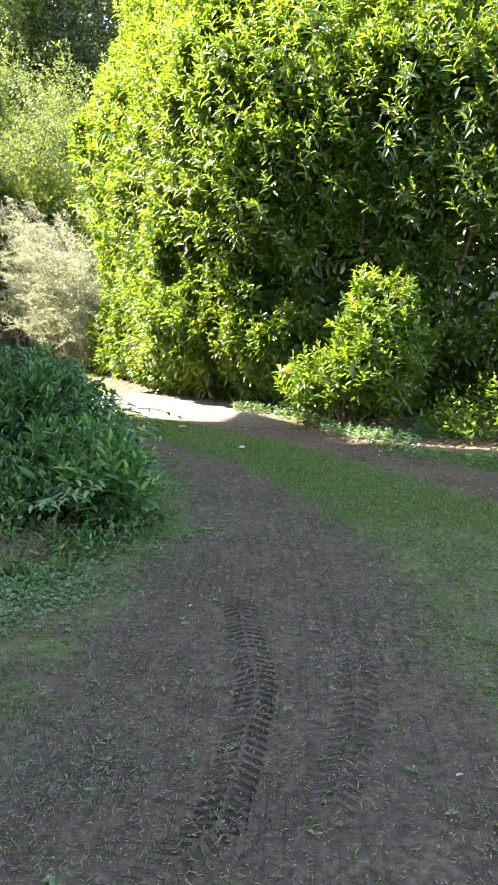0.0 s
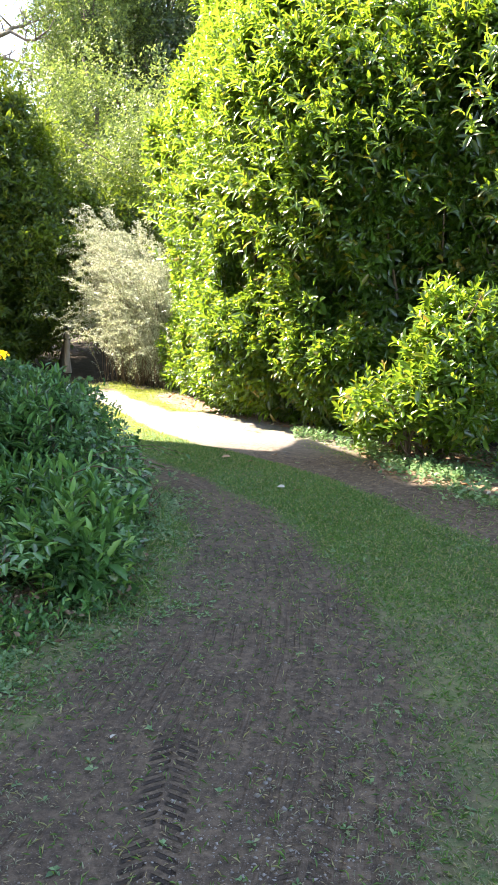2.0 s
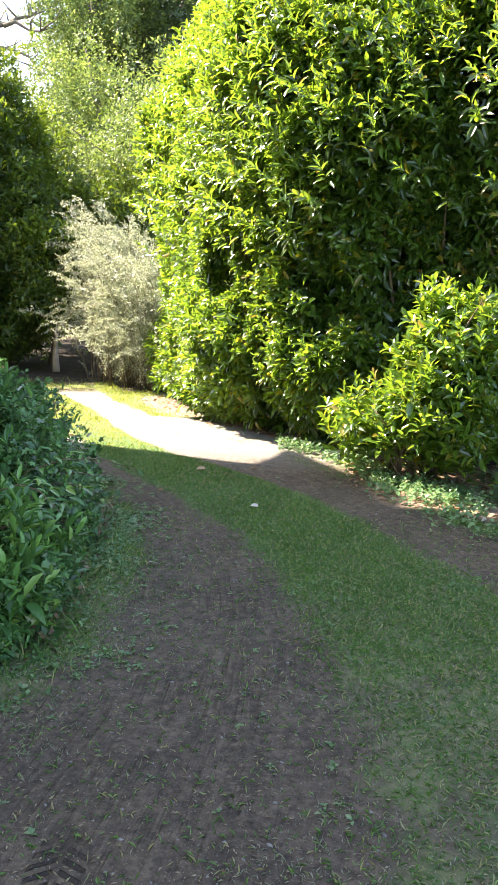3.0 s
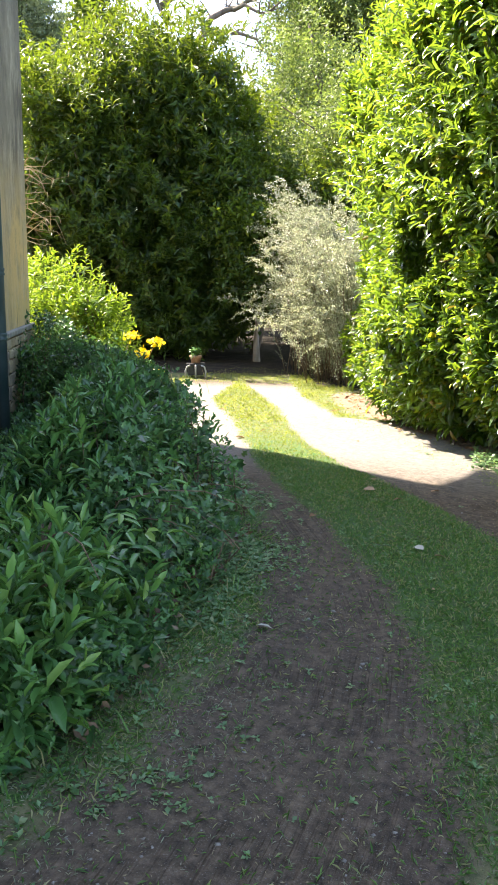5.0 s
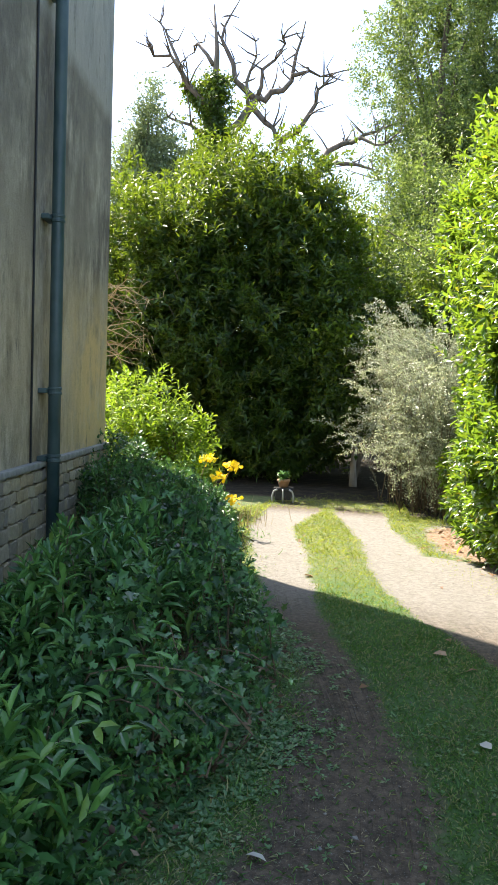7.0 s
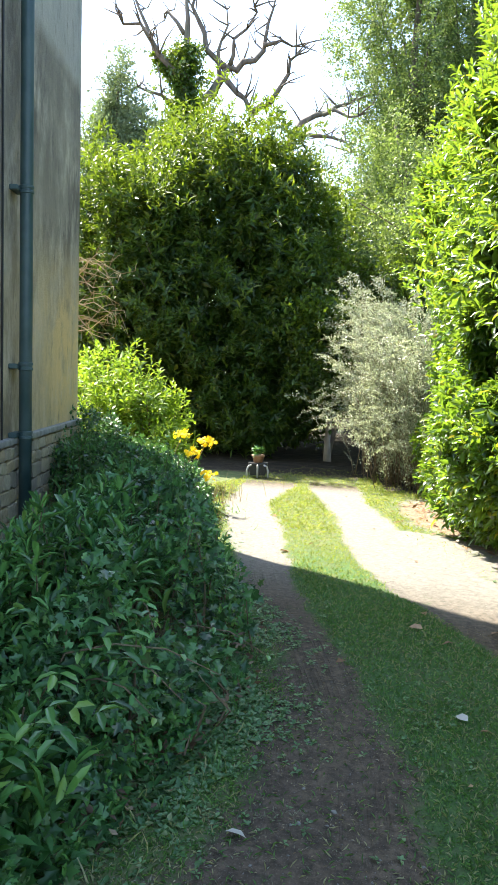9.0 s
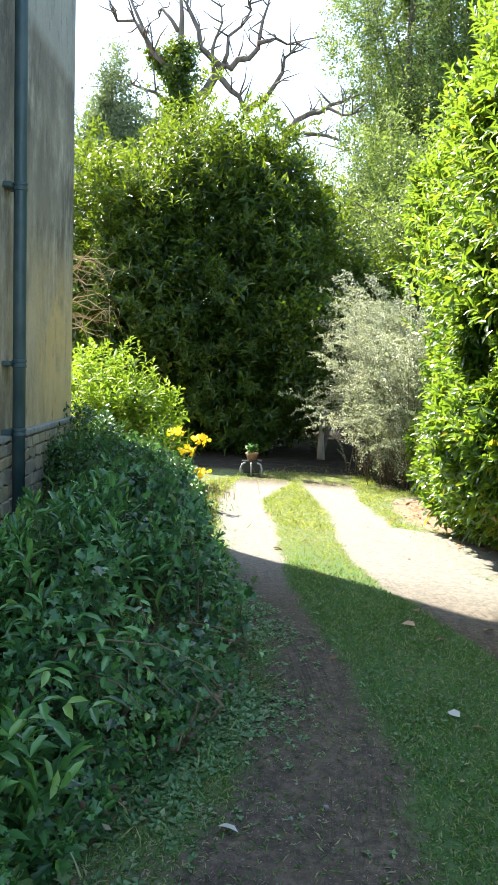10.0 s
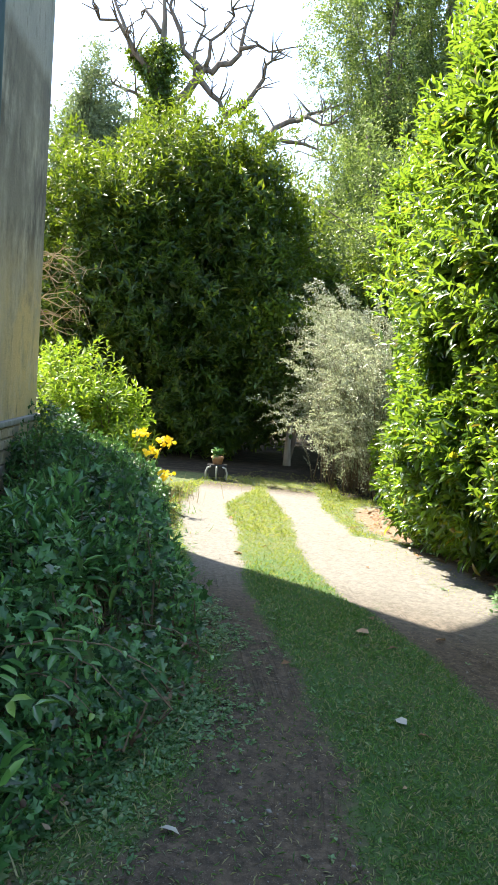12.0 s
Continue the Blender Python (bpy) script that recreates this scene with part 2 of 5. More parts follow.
def render_material():
    """Old lime render: grey and ochre patches, rain streaks, a slanting shade edge painted in, paler above."""
    m = Mat("weathered render")
    streak, patch, fine = m.noise(2.2, 8, m.scaled(1.4, 1.4, 0.55), rough=0.72), m.noise(0.9, 5), m.noise(30, 5, rough=0.7)
    sep = m.n("SeparateXYZ")
    m.link(m.pos(), sep.inputs[0])
    z = sep.outputs[2]
    col = m.mix(m.step(streak, 0.41, 0.60), (0.20, 0.17, 0.13), (0.66, 0.58, 0.44))
    col = m.mix(m.step(patch, 0.42, 0.62, 0, 0.75), col, (0.54, 0.46, 0.33))
    low = m.math("MULTIPLY", m.step(z, 2.8, 2.1), m.math("MULTIPLY", m.step(sep.outputs[1], 8.9, 10.0, 0.25, 1.0), m.step(m.noise(2.4, 6, rough=0.7), 0.35, 0.55, 0.35, 1.0)))
    col = m.mix(m.math("MULTIPLY", low, 0.9), col, (0.80, 0.58, 0.27))
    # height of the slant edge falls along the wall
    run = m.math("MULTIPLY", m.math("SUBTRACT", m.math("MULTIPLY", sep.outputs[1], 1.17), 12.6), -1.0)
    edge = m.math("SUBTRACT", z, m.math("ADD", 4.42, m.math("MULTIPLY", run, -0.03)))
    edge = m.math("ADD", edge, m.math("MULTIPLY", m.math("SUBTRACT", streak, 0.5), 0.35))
    # painted shade edge: paler above the slant, a darker band just below
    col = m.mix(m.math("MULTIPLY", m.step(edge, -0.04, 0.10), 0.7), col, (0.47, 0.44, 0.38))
    band = m.math("MULTIPLY", m.step(z, 2.0, 3.4), m.step(z, 4.5, 4.35))
    col = m.mix(m.math("MULTIPLY", band, m.step(m.noise(1.8, 6, rough=0.7), 0.35, 0.6, 0.1, 0.8)), col, (0.21, 0.185, 0.145))
    col = m.mix(m.step(m.noise(4.0, 8, m.scaled(1.6, 1.6, 0.45), rough=0.8), 0.56, 0.70, 0, 0.7), col, (0.07, 0.068, 0.06))
    col = m.mix(m.step(fine, 0.3, 0.75, 0, 0.35), col, m.mix(1.0, col, (0.6, 0.6, 0.6), "MULTIPLY"))
    return m.done(col, 0.9, m.bump(m.math("ADD", fine, m.math("MULTIPLY", streak, 1.2)), 0.012), spec=0.3)


def stone_material(name, a, b, c):
    m = Mat(name)
    oi = m.n("ObjectInfo")
    g = m.noise(22, 6, rough=0.7)
    col = m.ramp(oi.outputs["Random"], [(0, a), (0.5, b), (1, c)])
    col = m.mix(m.step(g, 0.3, 0.7, 0, 0.6), col, m.mix(1.0, col, (0.45, 0.45, 0.45), "MULTIPLY"))
    return m.done(col, 0.85, m.bump(g, 0.012))


def plain_material(name, a, b, rough=0.6, metal=0.0, scale=12):
    m = Mat(name)
    g = m.noise(scale, 5)
    w = m.noise(scale * 8, 3)
    col = m.mix(m.step(g, 0.35, 0.65), a, b)
    return m.done(col, m.step(g, 0.3, 0.7, rough - 0.08, rough + 0.12), m.bump(w, 0.002), metal)


GROUND = ground_material()
RENDERED = render_material()
STONE = stone_material("rubble stone", (0.50, 0.38, 0.22), (0.58, 0.48, 0.32), (0.34, 0.29, 0.22))
MORTAR = plain_material("lime mortar", (0.34, 0.31, 0.26), (0.46, 0.42, 0.35), 0.9)
LEDGE = plain_material("stone ledge", (0.26, 0.25, 0.23), (0.40, 0.38, 0.34), 0.85)
PIPE = plain_material("grey green painted pipe", (0.035, 0.07, 0.070), (0.065, 0.105, 0.105), 0.45, 0.0, 5)
SLATE = plain_material("roof slate", (0.06, 0.065, 0.075), (0.11, 0.115, 0.125), 0.6)
TIMBER = plain_material("soffit paint", (0.5, 0.5, 0.46), (0.6, 0.6, 0.56), 0.6)
BLACKP = plain_material("black plastic", (0.012, 0.012, 0.013), (0.03, 0.03, 0.03), 0.45)
WHITEP = plain_material("white painted metal", (0.34, 0.34, 0.33), (0.46, 0.46, 0.44), 0.5)
CLAY = plain_material("fired clay", (0.36, 0.19, 0.11), (0.46, 0.28, 0.18), 0.8)
PEBBLE = plain_material("grey pebble", (0.17, 0.155, 0.13), (0.29, 0.27, 0.235), 0.85)
PALESTONE = plain_material("pale stone", (0.45, 0.42, 0.36), (0.58, 0.55, 0.48), 0.85)


# ---- builders ----
def finish(name, me, material, parent=None, label="", kind=""):
    ob = new(name, me)
    if material:
        me.materials.append(material)
    ob.parent = parent
    return tagged(ob, label=label, kind=kind)


def part(name, bm, material, parent=None, label="", kind="", smooth=False):
    me = bpy.data.meshes.new(name)
    bm.to_mesh(me)
    bm.free()
    if smooth:
        for p in me.polygons:
            p.use_smooth = True
    return finish(name, me, material, parent, label, kind)


def tri_mesh(name, V, F, smooth=False):
    me = bpy.data.meshes.new(name)
    V, F = np.asarray(V, dtype=np.float32), np.asarray(F, dtype=np.int32)
    me.vertices.add(len(V))
    me.vertices.foreach_set("co", V.ravel())
    me.loops.add(F.size)
    me.loops.foreach_set("vertex_index", F.ravel())
    me.polygons.add(len(F))
    me.polygons.foreach_set("loop_start", np.arange(len(F), dtype=np.int32) * F.shape[1])
    me.polygons.foreach_set("loop_total", np.full(len(F), F.shape[1], dtype=np.int32))
    if smooth:
        me.polygons.foreach_set("use_smooth", np.ones(len(F), dtype=bool))
    me.update(calc_edges=True)
    return me


def unit(a):
    return a / np.maximum(np.linalg.norm(a, axis=-1, keepdims=True), 1e-9)


LEAF_FULL = (np.array([(0, 0, 0), (.28, .42, .10), (.28, 0, 0), (.28, -.42, .10), (.70, .42, .04), (.70, 0, -.05), (.70, -.42, .04), (1, 0, -.16)]),
             np.array([(0, 2, 1), (0, 3, 2), (1, 2, 5), (1, 5, 4), (2, 3, 6), (2, 6, 5), (4, 5, 7), (5, 6, 7)]))
LEAF_MID = (np.array([(0, 0, 0), (.45, .5, .10), (.45, -.5, .10), (1, 0, -.12), (.5, 0, 0)]),
            np.array([(0, 4, 1), (4, 3, 1), (0, 2, 4), (4, 2, 3)]))
LEAF_LOW = (np.array([(0, 0, 0), (.5, .5, .12), (.5, -.5, .12), (1, 0, -.05)]), np.array([(0, 3, 1), (0, 2, 3)]))
BLADE = (np.array([(0, .5, 0), (0, -.5, 0), (.55, .35, .04), (.55, -.35, .04), (1, 0, -.18)]), np.array([(0, 1, 3), (0, 3, 2), (2, 3, 4)]))
LOBED = (np.array([(0, 0, 0), (.1, .42, .05), (.38, .22, .04), (.5, .62, .02), (.68, .2, .02), (1, 0, -.1), (.68, -.2, .02), (.5, -.62, .02), (.38, -.22, .04), (.1, -.42, .05)]),
         np.array([(0, 2, 1), (0, 4, 2), (2, 4, 3), (0, 5, 4), (0, 6, 5), (0, 8, 6), (8, 7, 6), (0, 9, 8)]))


def leaf_arrays(P, D, N, L, W, shape):
    """Leaves at P that point along D, with their upper side to N, lengths L and widths W."""
    T, F = shape
    D = unit(D)
    S = unit(np.cross(N, D))
    U = np.cross(D, S)
    L, W = np.broadcast_to(L, len(P)), np.broadcast_to(W, len(P))
    V = (P[:, None] + D[:, None] * (T[None, :, 0:1] * L[:, None, None]) + S[:, None] * (T[None, :, 1:2] * W[:, None, None])
         + U[:, None] * (T[None, :, 2:3] * L[:, None, None]))
    FF = F[None] + (np.arange(len(P)) * len(T))[:, None, None]
    return V.reshape(-1, 3), FF.reshape(-1, 3)


def leaf_mesh(name, P, D, N, L, W, shape):
    return tri_mesh(name, *leaf_arrays(P, D, N, L, W, shape), smooth=shape is LEAF_FULL)


def shoots(rng, P, A, per, length, spread=(0.35, 1.15), step=0.022, ratio=0.36, droop=0.25):
    """Leaves set round shoots that stand at P along A: returns leaf bases, ways, normals, lengths and widths."""
    n = len(P)
    j = np.arange(per)
    th = j[None] * 2.4 + rng.uniform(0, 6.28, (n, 1))
    ref = unit(np.cross(A, unit(rng.normal(0, 1, (n, 3)))))
    ref2 = np.cross(A, ref)
    R = ref[:, None] * np.cos(th)[..., None] + ref2[:, None] * np.sin(th)[..., None]
    t = j / max(per - 1, 1)
    s = spread[0] + (spread[1] - spread[0]) * t
    D = A[:, None] * np.cos(s)[None, :, None] + R * np.sin(s)[None, :, None]
    D = D + rng.normal(0, 0.24, D.shape)
    D[..., 2] -= droop * t[None]
    B = P[:, None] - A[:, None] * (j * step)[None, :, None]
    N = A[:, None] * 0.8 - R * 0.35 + np.array((0, 0, 0.45))
    L = length * (0.55 + 0.45 * t[None] ** 0.6) * rng.uniform(0.75, 1.2, (n, per))
    f = lambda x: x.reshape(-1, 3)
    L = L.ravel()
    return f(B), unit(f(D)), f(N), L, L * ratio * rng.uniform(0.85, 1.15, len(L))


def vnoise(P, scale, seed=0):
    """Smooth noise of points, a sum of slanting waves."""
    rng = np.random.default_rng(seed)
    out = np.zeros(len(P))
    for o in range(4):
        for _ in range(4):
            k = rng.normal(0, 1, P.shape[1]) * scale * 1.8 ** o
            out += np.sin(P @ k + rng.uniform(0, 6.28)) / 1.7 ** o
    return out / 4.2


def blob_shell(rng, n, blobs, depth=0.5, rough=0.16, seed=0, low=0.05):
    """Points in the outer shell of the union of ellipsoids (centre, radii), with the way out of each."""
    P, O = [], []
    areas = np.array([(b[1][0] + b[1][1]) * b[1][2] for b in blobs])
    for (c, r), m in zip(blobs, (areas / areas.sum() * n * 1.7).astype(int)):
        c, r = np.array(c), np.array(r)
        u = unit(rng.normal(0, 1, (m, 3)))
        dp = min(depth, 0.6 * r.min())
        d = rng.exponential(dp * 0.5, m)
        bump = 1 + rough * vnoise(u * 3.0 + c, 1.0, seed) + rough * 0.6 * vnoise(u * 9.0 + c, 1.0, seed + 1)
        p = c + u * r * bump[:, None] * np.maximum(0.15, 1 - d / r.min())[:, None]
        P.append(p)
        O.append(unit(u / r))
    P, O = np.concatenate(P), np.concatenate(O)
    keep = P[:, 2] > low
    for c, r in blobs:
        keep &= (((P - np.array(c)) / (np.array(r) * (1 - min(depth, 0.6 * min(r)) / min(r)))) ** 2).sum(1) > 0.72
    P, O = P[keep][:n], O[keep][:n]
    return P, O


def tube(bm, pts, radii, sides=7):
    """A bent tapered limb through the points."""
    rings = []
    for i, p in enumerate(pts):
        p = Vector(p)
        way = (Vector(pts[min(i + 1, len(pts) - 1)]) - Vector(pts[max(i - 1, 0)])).normalized()
        a = way.orthogonal().normalized() if i == 0 else (a - way * a.dot(way)).normalized()
        b = way.cross(a)
        rings.append([bm.verts.new(p + (a * math.cos(6.283 * k / sides) + b * math.sin(6.283 * k / sides)) * radii[i]) for k in range(sides)])
    for r0, r1 in zip(rings, rings[1:]):
        for k in range(sides):
            bm.faces.new((r0[k], r0[(k + 1) % sides], r1[(k + 1) % sides], r1[k]))
    bm.faces.new(rings[-1])
    bm.faces.new(rings[0][::-1])


def box(bm, lo, hi, m=Matrix()):
    """An axis-aligned block from lo to hi, under the matrix m."""
    v = [bm.verts.new(m @ Vector((x, y, z))) for x in (lo[0], hi[0]) for y in (lo[1], hi[1]) for z in (lo[2], hi[2])]
    fs = [bm.faces.new([v[i] for i in f]) for f in ((0, 1, 3, 2), (4, 6, 7, 5), (0, 4, 5, 1), (2, 3, 7, 6), (0, 2, 6, 4), (1, 5, 7, 3))]
    return v, fs


def bevelled(bm, width, segments=2):
    bmesh.ops.recalc_face_normals(bm, faces=bm.faces)
    bmesh.ops.bevel(bm, geom=list(bm.edges), offset=width, segments=segments, affect="EDGES", profile=0.7)


def stems(rng, targets, foot, r0, r1=0.006, bend=0.15, sides=5):
    """Branches that rise from the foot to the targets."""
    bm = bmesh.new()
    for tgt in targets:
        tgt = np.array(tgt)
        base = np.array(foot) + rng.normal(0, 0.12, 3) * (1, 1, 0)
        n = 6
        pts = []
        for i in range(n):
            f = i / (n - 1)
            p = base + (tgt - base) * np.array((f ** 1.5, f ** 1.5, f)) + rng.normal(0, bend, 3) * math.sin(math.pi * f) * 0.5
            pts.append(p)
        tube(bm, pts, [r0 + (r1 - r0) * (i / (n - 1)) ** 0.7 for i in range(n)], sides)
    return bm


# ---- ground ----
LEFT_TRACK = [(-0.05, -6, .75), (-0.05, 2.0, .75), (0.05, 3.4, .68), (0.08, 4.6, .56), (0.0, 5.6, .40), (-0.16, 6.3, .28), (-0.40, 6.8, .25), (-0.78, 7.4, .22), (-1.34, 8.2, .20), (-2.05, 9.2, .19), (-3.05, 10.75, .22), (-4.1, 12.3, .2), (-4.7, 14.0, .35), (-5.0, 17.5, .7), (-5.4, 24, 1.0)]
RIGHT_TRACK = [(4.2, 2.9, .32), (2.9, 4.6, .30), (2.0, 5.85, .28), (1.35, 6.9, .25), (0.75, 7.8, .26), (0.05, 8.75, .34), (-0.7, 9.6, .42), (-1.3, 10.3, .38), (-1.95, 11.15, .29), (-2.6, 12.2, .24), (-3.2, 13.1, .22), (-4.2, 14.9, .4), (-5.0, 18.5, .8)]
TYRE = [(-0.34, 1.95), (-0.16, 2.15), (-0.09, 2.26), (-0.04, 2.54), (-0.01, 2.79), (0.03, 3.08), (-0.01, 3.43), (-0.05, 3.84), (-0.06, 4.3), (-0.12, 5.6)]
TYRE2 = [(0.10, 2.0), (0.24, 2.36), (0.33, 2.67), (0.41, 3.07), (0.44, 3.42), (0.42, 3.94), (0.36, 4.44), (0.3, 4.8)]
LAUREL_EDGE = [(-2.9, 13.9), (-1.95, 12.1), (-1.05, 11.15), (-0.2, 10.35), (0.5, 9.9), (1.35, 9.05), (2.5, 8.5), (4.5, 7.5), (8, 6)]
SHRUB_EDGE = [(-1.7, 3.2), (-1.22, 3.95), (-0.85, 4.5), (-0.62, 5.1), (-0.72, 5.7), (-0.84, 6.15), (-0.90, 6.6), (-1.08, 7.2), (-1.38, 7.8), (-1.90, 8.4), (-2.9, 9.6), (-3.62, 10.8), (-4.25, 11.8)]


def along_line(X, Y, line):
    """Signed distance to a polyline (left of it: plus), the length along it and the index of the leg, with the third column between."""
    best = np.full(X.shape, 1e9)
    sd, run, third = np.zeros(X.shape), np.zeros(X.shape), np.zeros(X.shape)
    total = 0.0
    for a, b in zip(line, line[1:]):
        ax, ay, dx, dy = a[0], a[1], b[0] - a[0], b[1] - a[1]
        ln = math.hypot(dx, dy)
        t = np.clip(((X - ax) * dx + (Y - ay) * dy) / ln ** 2, 0, 1)
        ex, ey = X - ax - t * dx, Y - ay - t * dy
        d = np.hypot(ex, ey)
        near = d < best
        best = np.where(near, d, best)
        sd = np.where(near, d * np.sign(dx * ey - dy * ex), sd)
        run = np.where(near, total + t * ln, run)
        if len(a) > 2:
            third = np.where(near, a[2] + t * (b[2] - a[2]), third)
        total += ln
    return sd, run, third


def smooth01(x):
    x = np.clip(x, 0, 1)
    return x * x * (3 - 2 * x)


def ground_fields(X, Y):
    P = np.stack([X.ravel(), Y.ravel()], 1)
    nz = vnoise(P, 2.2, 5).reshape(X.shape)
    dl, _, wl = along_line(X, Y, LEFT_TRACK)
    dr, _, wr = along_line(X, Y, RIGHT_TRACK)
    fe = 0.34 - 0.18 * smooth01((Y - 5) / 4)
    bare = np.maximum(1 - smooth01((np.abs(dl) - wl * (0.8 + .15 * nz)) / fe), 1 - smooth01((np.abs(dr) - wr * (0.8 + .15 * nz)) / fe))
    bare = bare * (1 - 0.65 * smooth01((Y - 0.35 * (X + 4.5) - 13.5) / 1.0))
    near = 1 - smooth01((Y + 0.35 * X - 3.8) / 3.2)
    cover = (1 - bare) * (1 - 0.48 * near)
    cover = np.where(X > 0.6, np.maximum(cover, 0.54 * (1 - bare)), cover)
    dlau, _, _ = along_line(X, Y, LAUREL_EDGE)
    litter = smooth01((dlau + 0.20 + 0.15 * nz + 1.45 * smooth01((X - 0.2) / 0.7)) / 0.6)
    litter = litter * (1 - smooth01((Y - 13.2) / 1.0))
    cover = cover * (1 - litter)
    cover = cover * (1 - 0.8 * smooth01((dlau + 1.0) / 0.4) * (Y > 7.8) * (Y < 11.7) * (X < 0.6))
    dsh, _, _ = along_line(X, Y, SHRUB_EDGE)
    cover = np.maximum(cover, 0.7 * np.exp(-((dsh + 0.08) / 0.17) ** 2) * (Y < 10.5))
    dsh, _, _ = along_line(X, Y, SHRUB_EDGE)
    under = smooth01((dsh - 0.05) / 0.4) * (Y < 13) * (Y > 1)
    # painted shade: darkens the earth at the wood's edge and under the hedge
    deep_shade = smooth01((Y - 0.35 * (X + 4.5) - 14.8) / 0.5) * (Y > 9) + smooth01((0.3 - dlau) / -0.3)
    # soil colour mask: 1 where the drive lies in shade, 0 where sunlit
    # worn: real treading near by, plus painted sunlit yellow beyond y 9.5
    return dict(deep_shade=np.clip(deep_shade, 0, 1), cover=cover * (1 - 0.75 * np.clip(deep_shade, 0, 1)), litter=np.clip(litter + under * 0.6, 0, 1), bare=bare, nz=nz, in_shade=np.clip(1 - smooth01((Y - 8.6) / 1.6) + smooth01((Y - 0.35 * (X + 4.5) - 13.3) / 0.9), 0, 1), under=under, worn=np.clip(0.95 * (1 - smooth01((Y + 0.3 * X - 4.6) / 2.6)) + 0.12 + 0.6 * smooth01((Y - 9.5) / 1.5), 0, 0.95))


def height_at(X, Y):
    P = np.stack([np.ravel(X), np.ravel(Y)], 1)
    f = ground_fields(np.ravel(X), np.ravel(Y))
    z = -0.014 * f["bare"] + 0.010 * vnoise(P, 1.1, 8) + 0.0035 * vnoise(P, 7, 9) - 0.012
    far = smooth01((np.hypot(P[:, 0], P[:, 1] - 8) - 25) / 60)
    return (z + far * 0.0).reshape(np.shape(X))


def axis(lo, hi, step, out_lo, out_hi):
    mid = np.arange(lo, hi + step / 2, step)
    up, dn, d = [], [], step
    x = mid[-1]
    while x < out_hi:
        d *= 1.28
        x += d
        up.append(x)
    x, d = mid[0], step
    while x > out_lo:
        d *= 1.28
        x -= d
        dn.append(x)
    return np.array(dn[::-1] + list(mid) + up)


def build_ground():
    xs, ys = axis(-5.5, 3.2, 0.035, -900, 900), axis(1.0, 15.5, 0.035, -900, 900)
    X, Y = np.meshgrid(xs, ys)
    Z = height_at(X, Y)
    V = np.stack([X.ravel(), Y.ravel(), Z.ravel()], 1)
    nx, ny = len(xs), len(ys)
    i = (np.arange(ny - 1)[:, None] * nx + np.arange(nx - 1)[None]).ravel()
    F = np.stack([i, i + 1, i + nx + 1, i + nx], 1)
    me = tri_mesh("ground", V, F, True)
    f = ground_fields(X.ravel(), Y.ravel())
    d1, r1, _ = along_line(X.ravel(), Y.ravel(), TYRE)
    d2, r2, _ = along_line(X.ravel(), Y.ravel(), TYRE2)
    one = np.abs(d1) < np.abs(d2)
    across, run = np.where(one, d1, d2), np.where(one, r1, r2)
    y = Y.ravel()
    tread = np.where(one, smooth01((y - 1.9) / .4) * (1 - 0.9 * smooth01((y - 3.8) / 0.12)), 0.55 * smooth01((y - 2.1) / .3) * (1 - 0.6 * smooth01((y - 3.0) / 0.5)))
    tread = tread * (1 - smooth01((y - 5.0) / .6)) * (np.abs(across) < 0.13)
    la, lr, _ = along_line(X.ravel(), Y.ravel(), LEFT_TRACK)
    for name, val in (("cover", f["cover"]), ("deep_shade", f["deep_shade"]), ("litter", f["litter"]), ("in_shade", f["in_shade"]), ("across", across), ("along", run), ("tread", tread), ("track_across", la), ("track_along", lr), ("bare", f["bare"]), ("worn", f["worn"])):
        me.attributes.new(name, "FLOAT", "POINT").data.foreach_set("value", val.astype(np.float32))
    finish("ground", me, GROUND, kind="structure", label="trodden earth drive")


build_ground()

# ---- building ----
CORNER, WALL = Vector((-5.38, 10.79, 0)), Vector((0.517, -0.856, 0)).normalized()
OUT = Vector((-WALL.y, WALL.x, 0))
HOUSE = Matrix(((WALL.x, OUT.x, 0, CORNER.x), (WALL.y, OUT.y, 0, CORNER.y), (0, 0, 1, 0), (0, 0, 0, 1)))  # x along the wall, y out of it
# TALL and TOP shape an added unseen upper part, casting the right-hand shade edge
LENGTH, DEEP, EAVE, FOOT, TALL, TOP = 6.9, 7.0, 7.2, 0.90, 1.25, 12.5


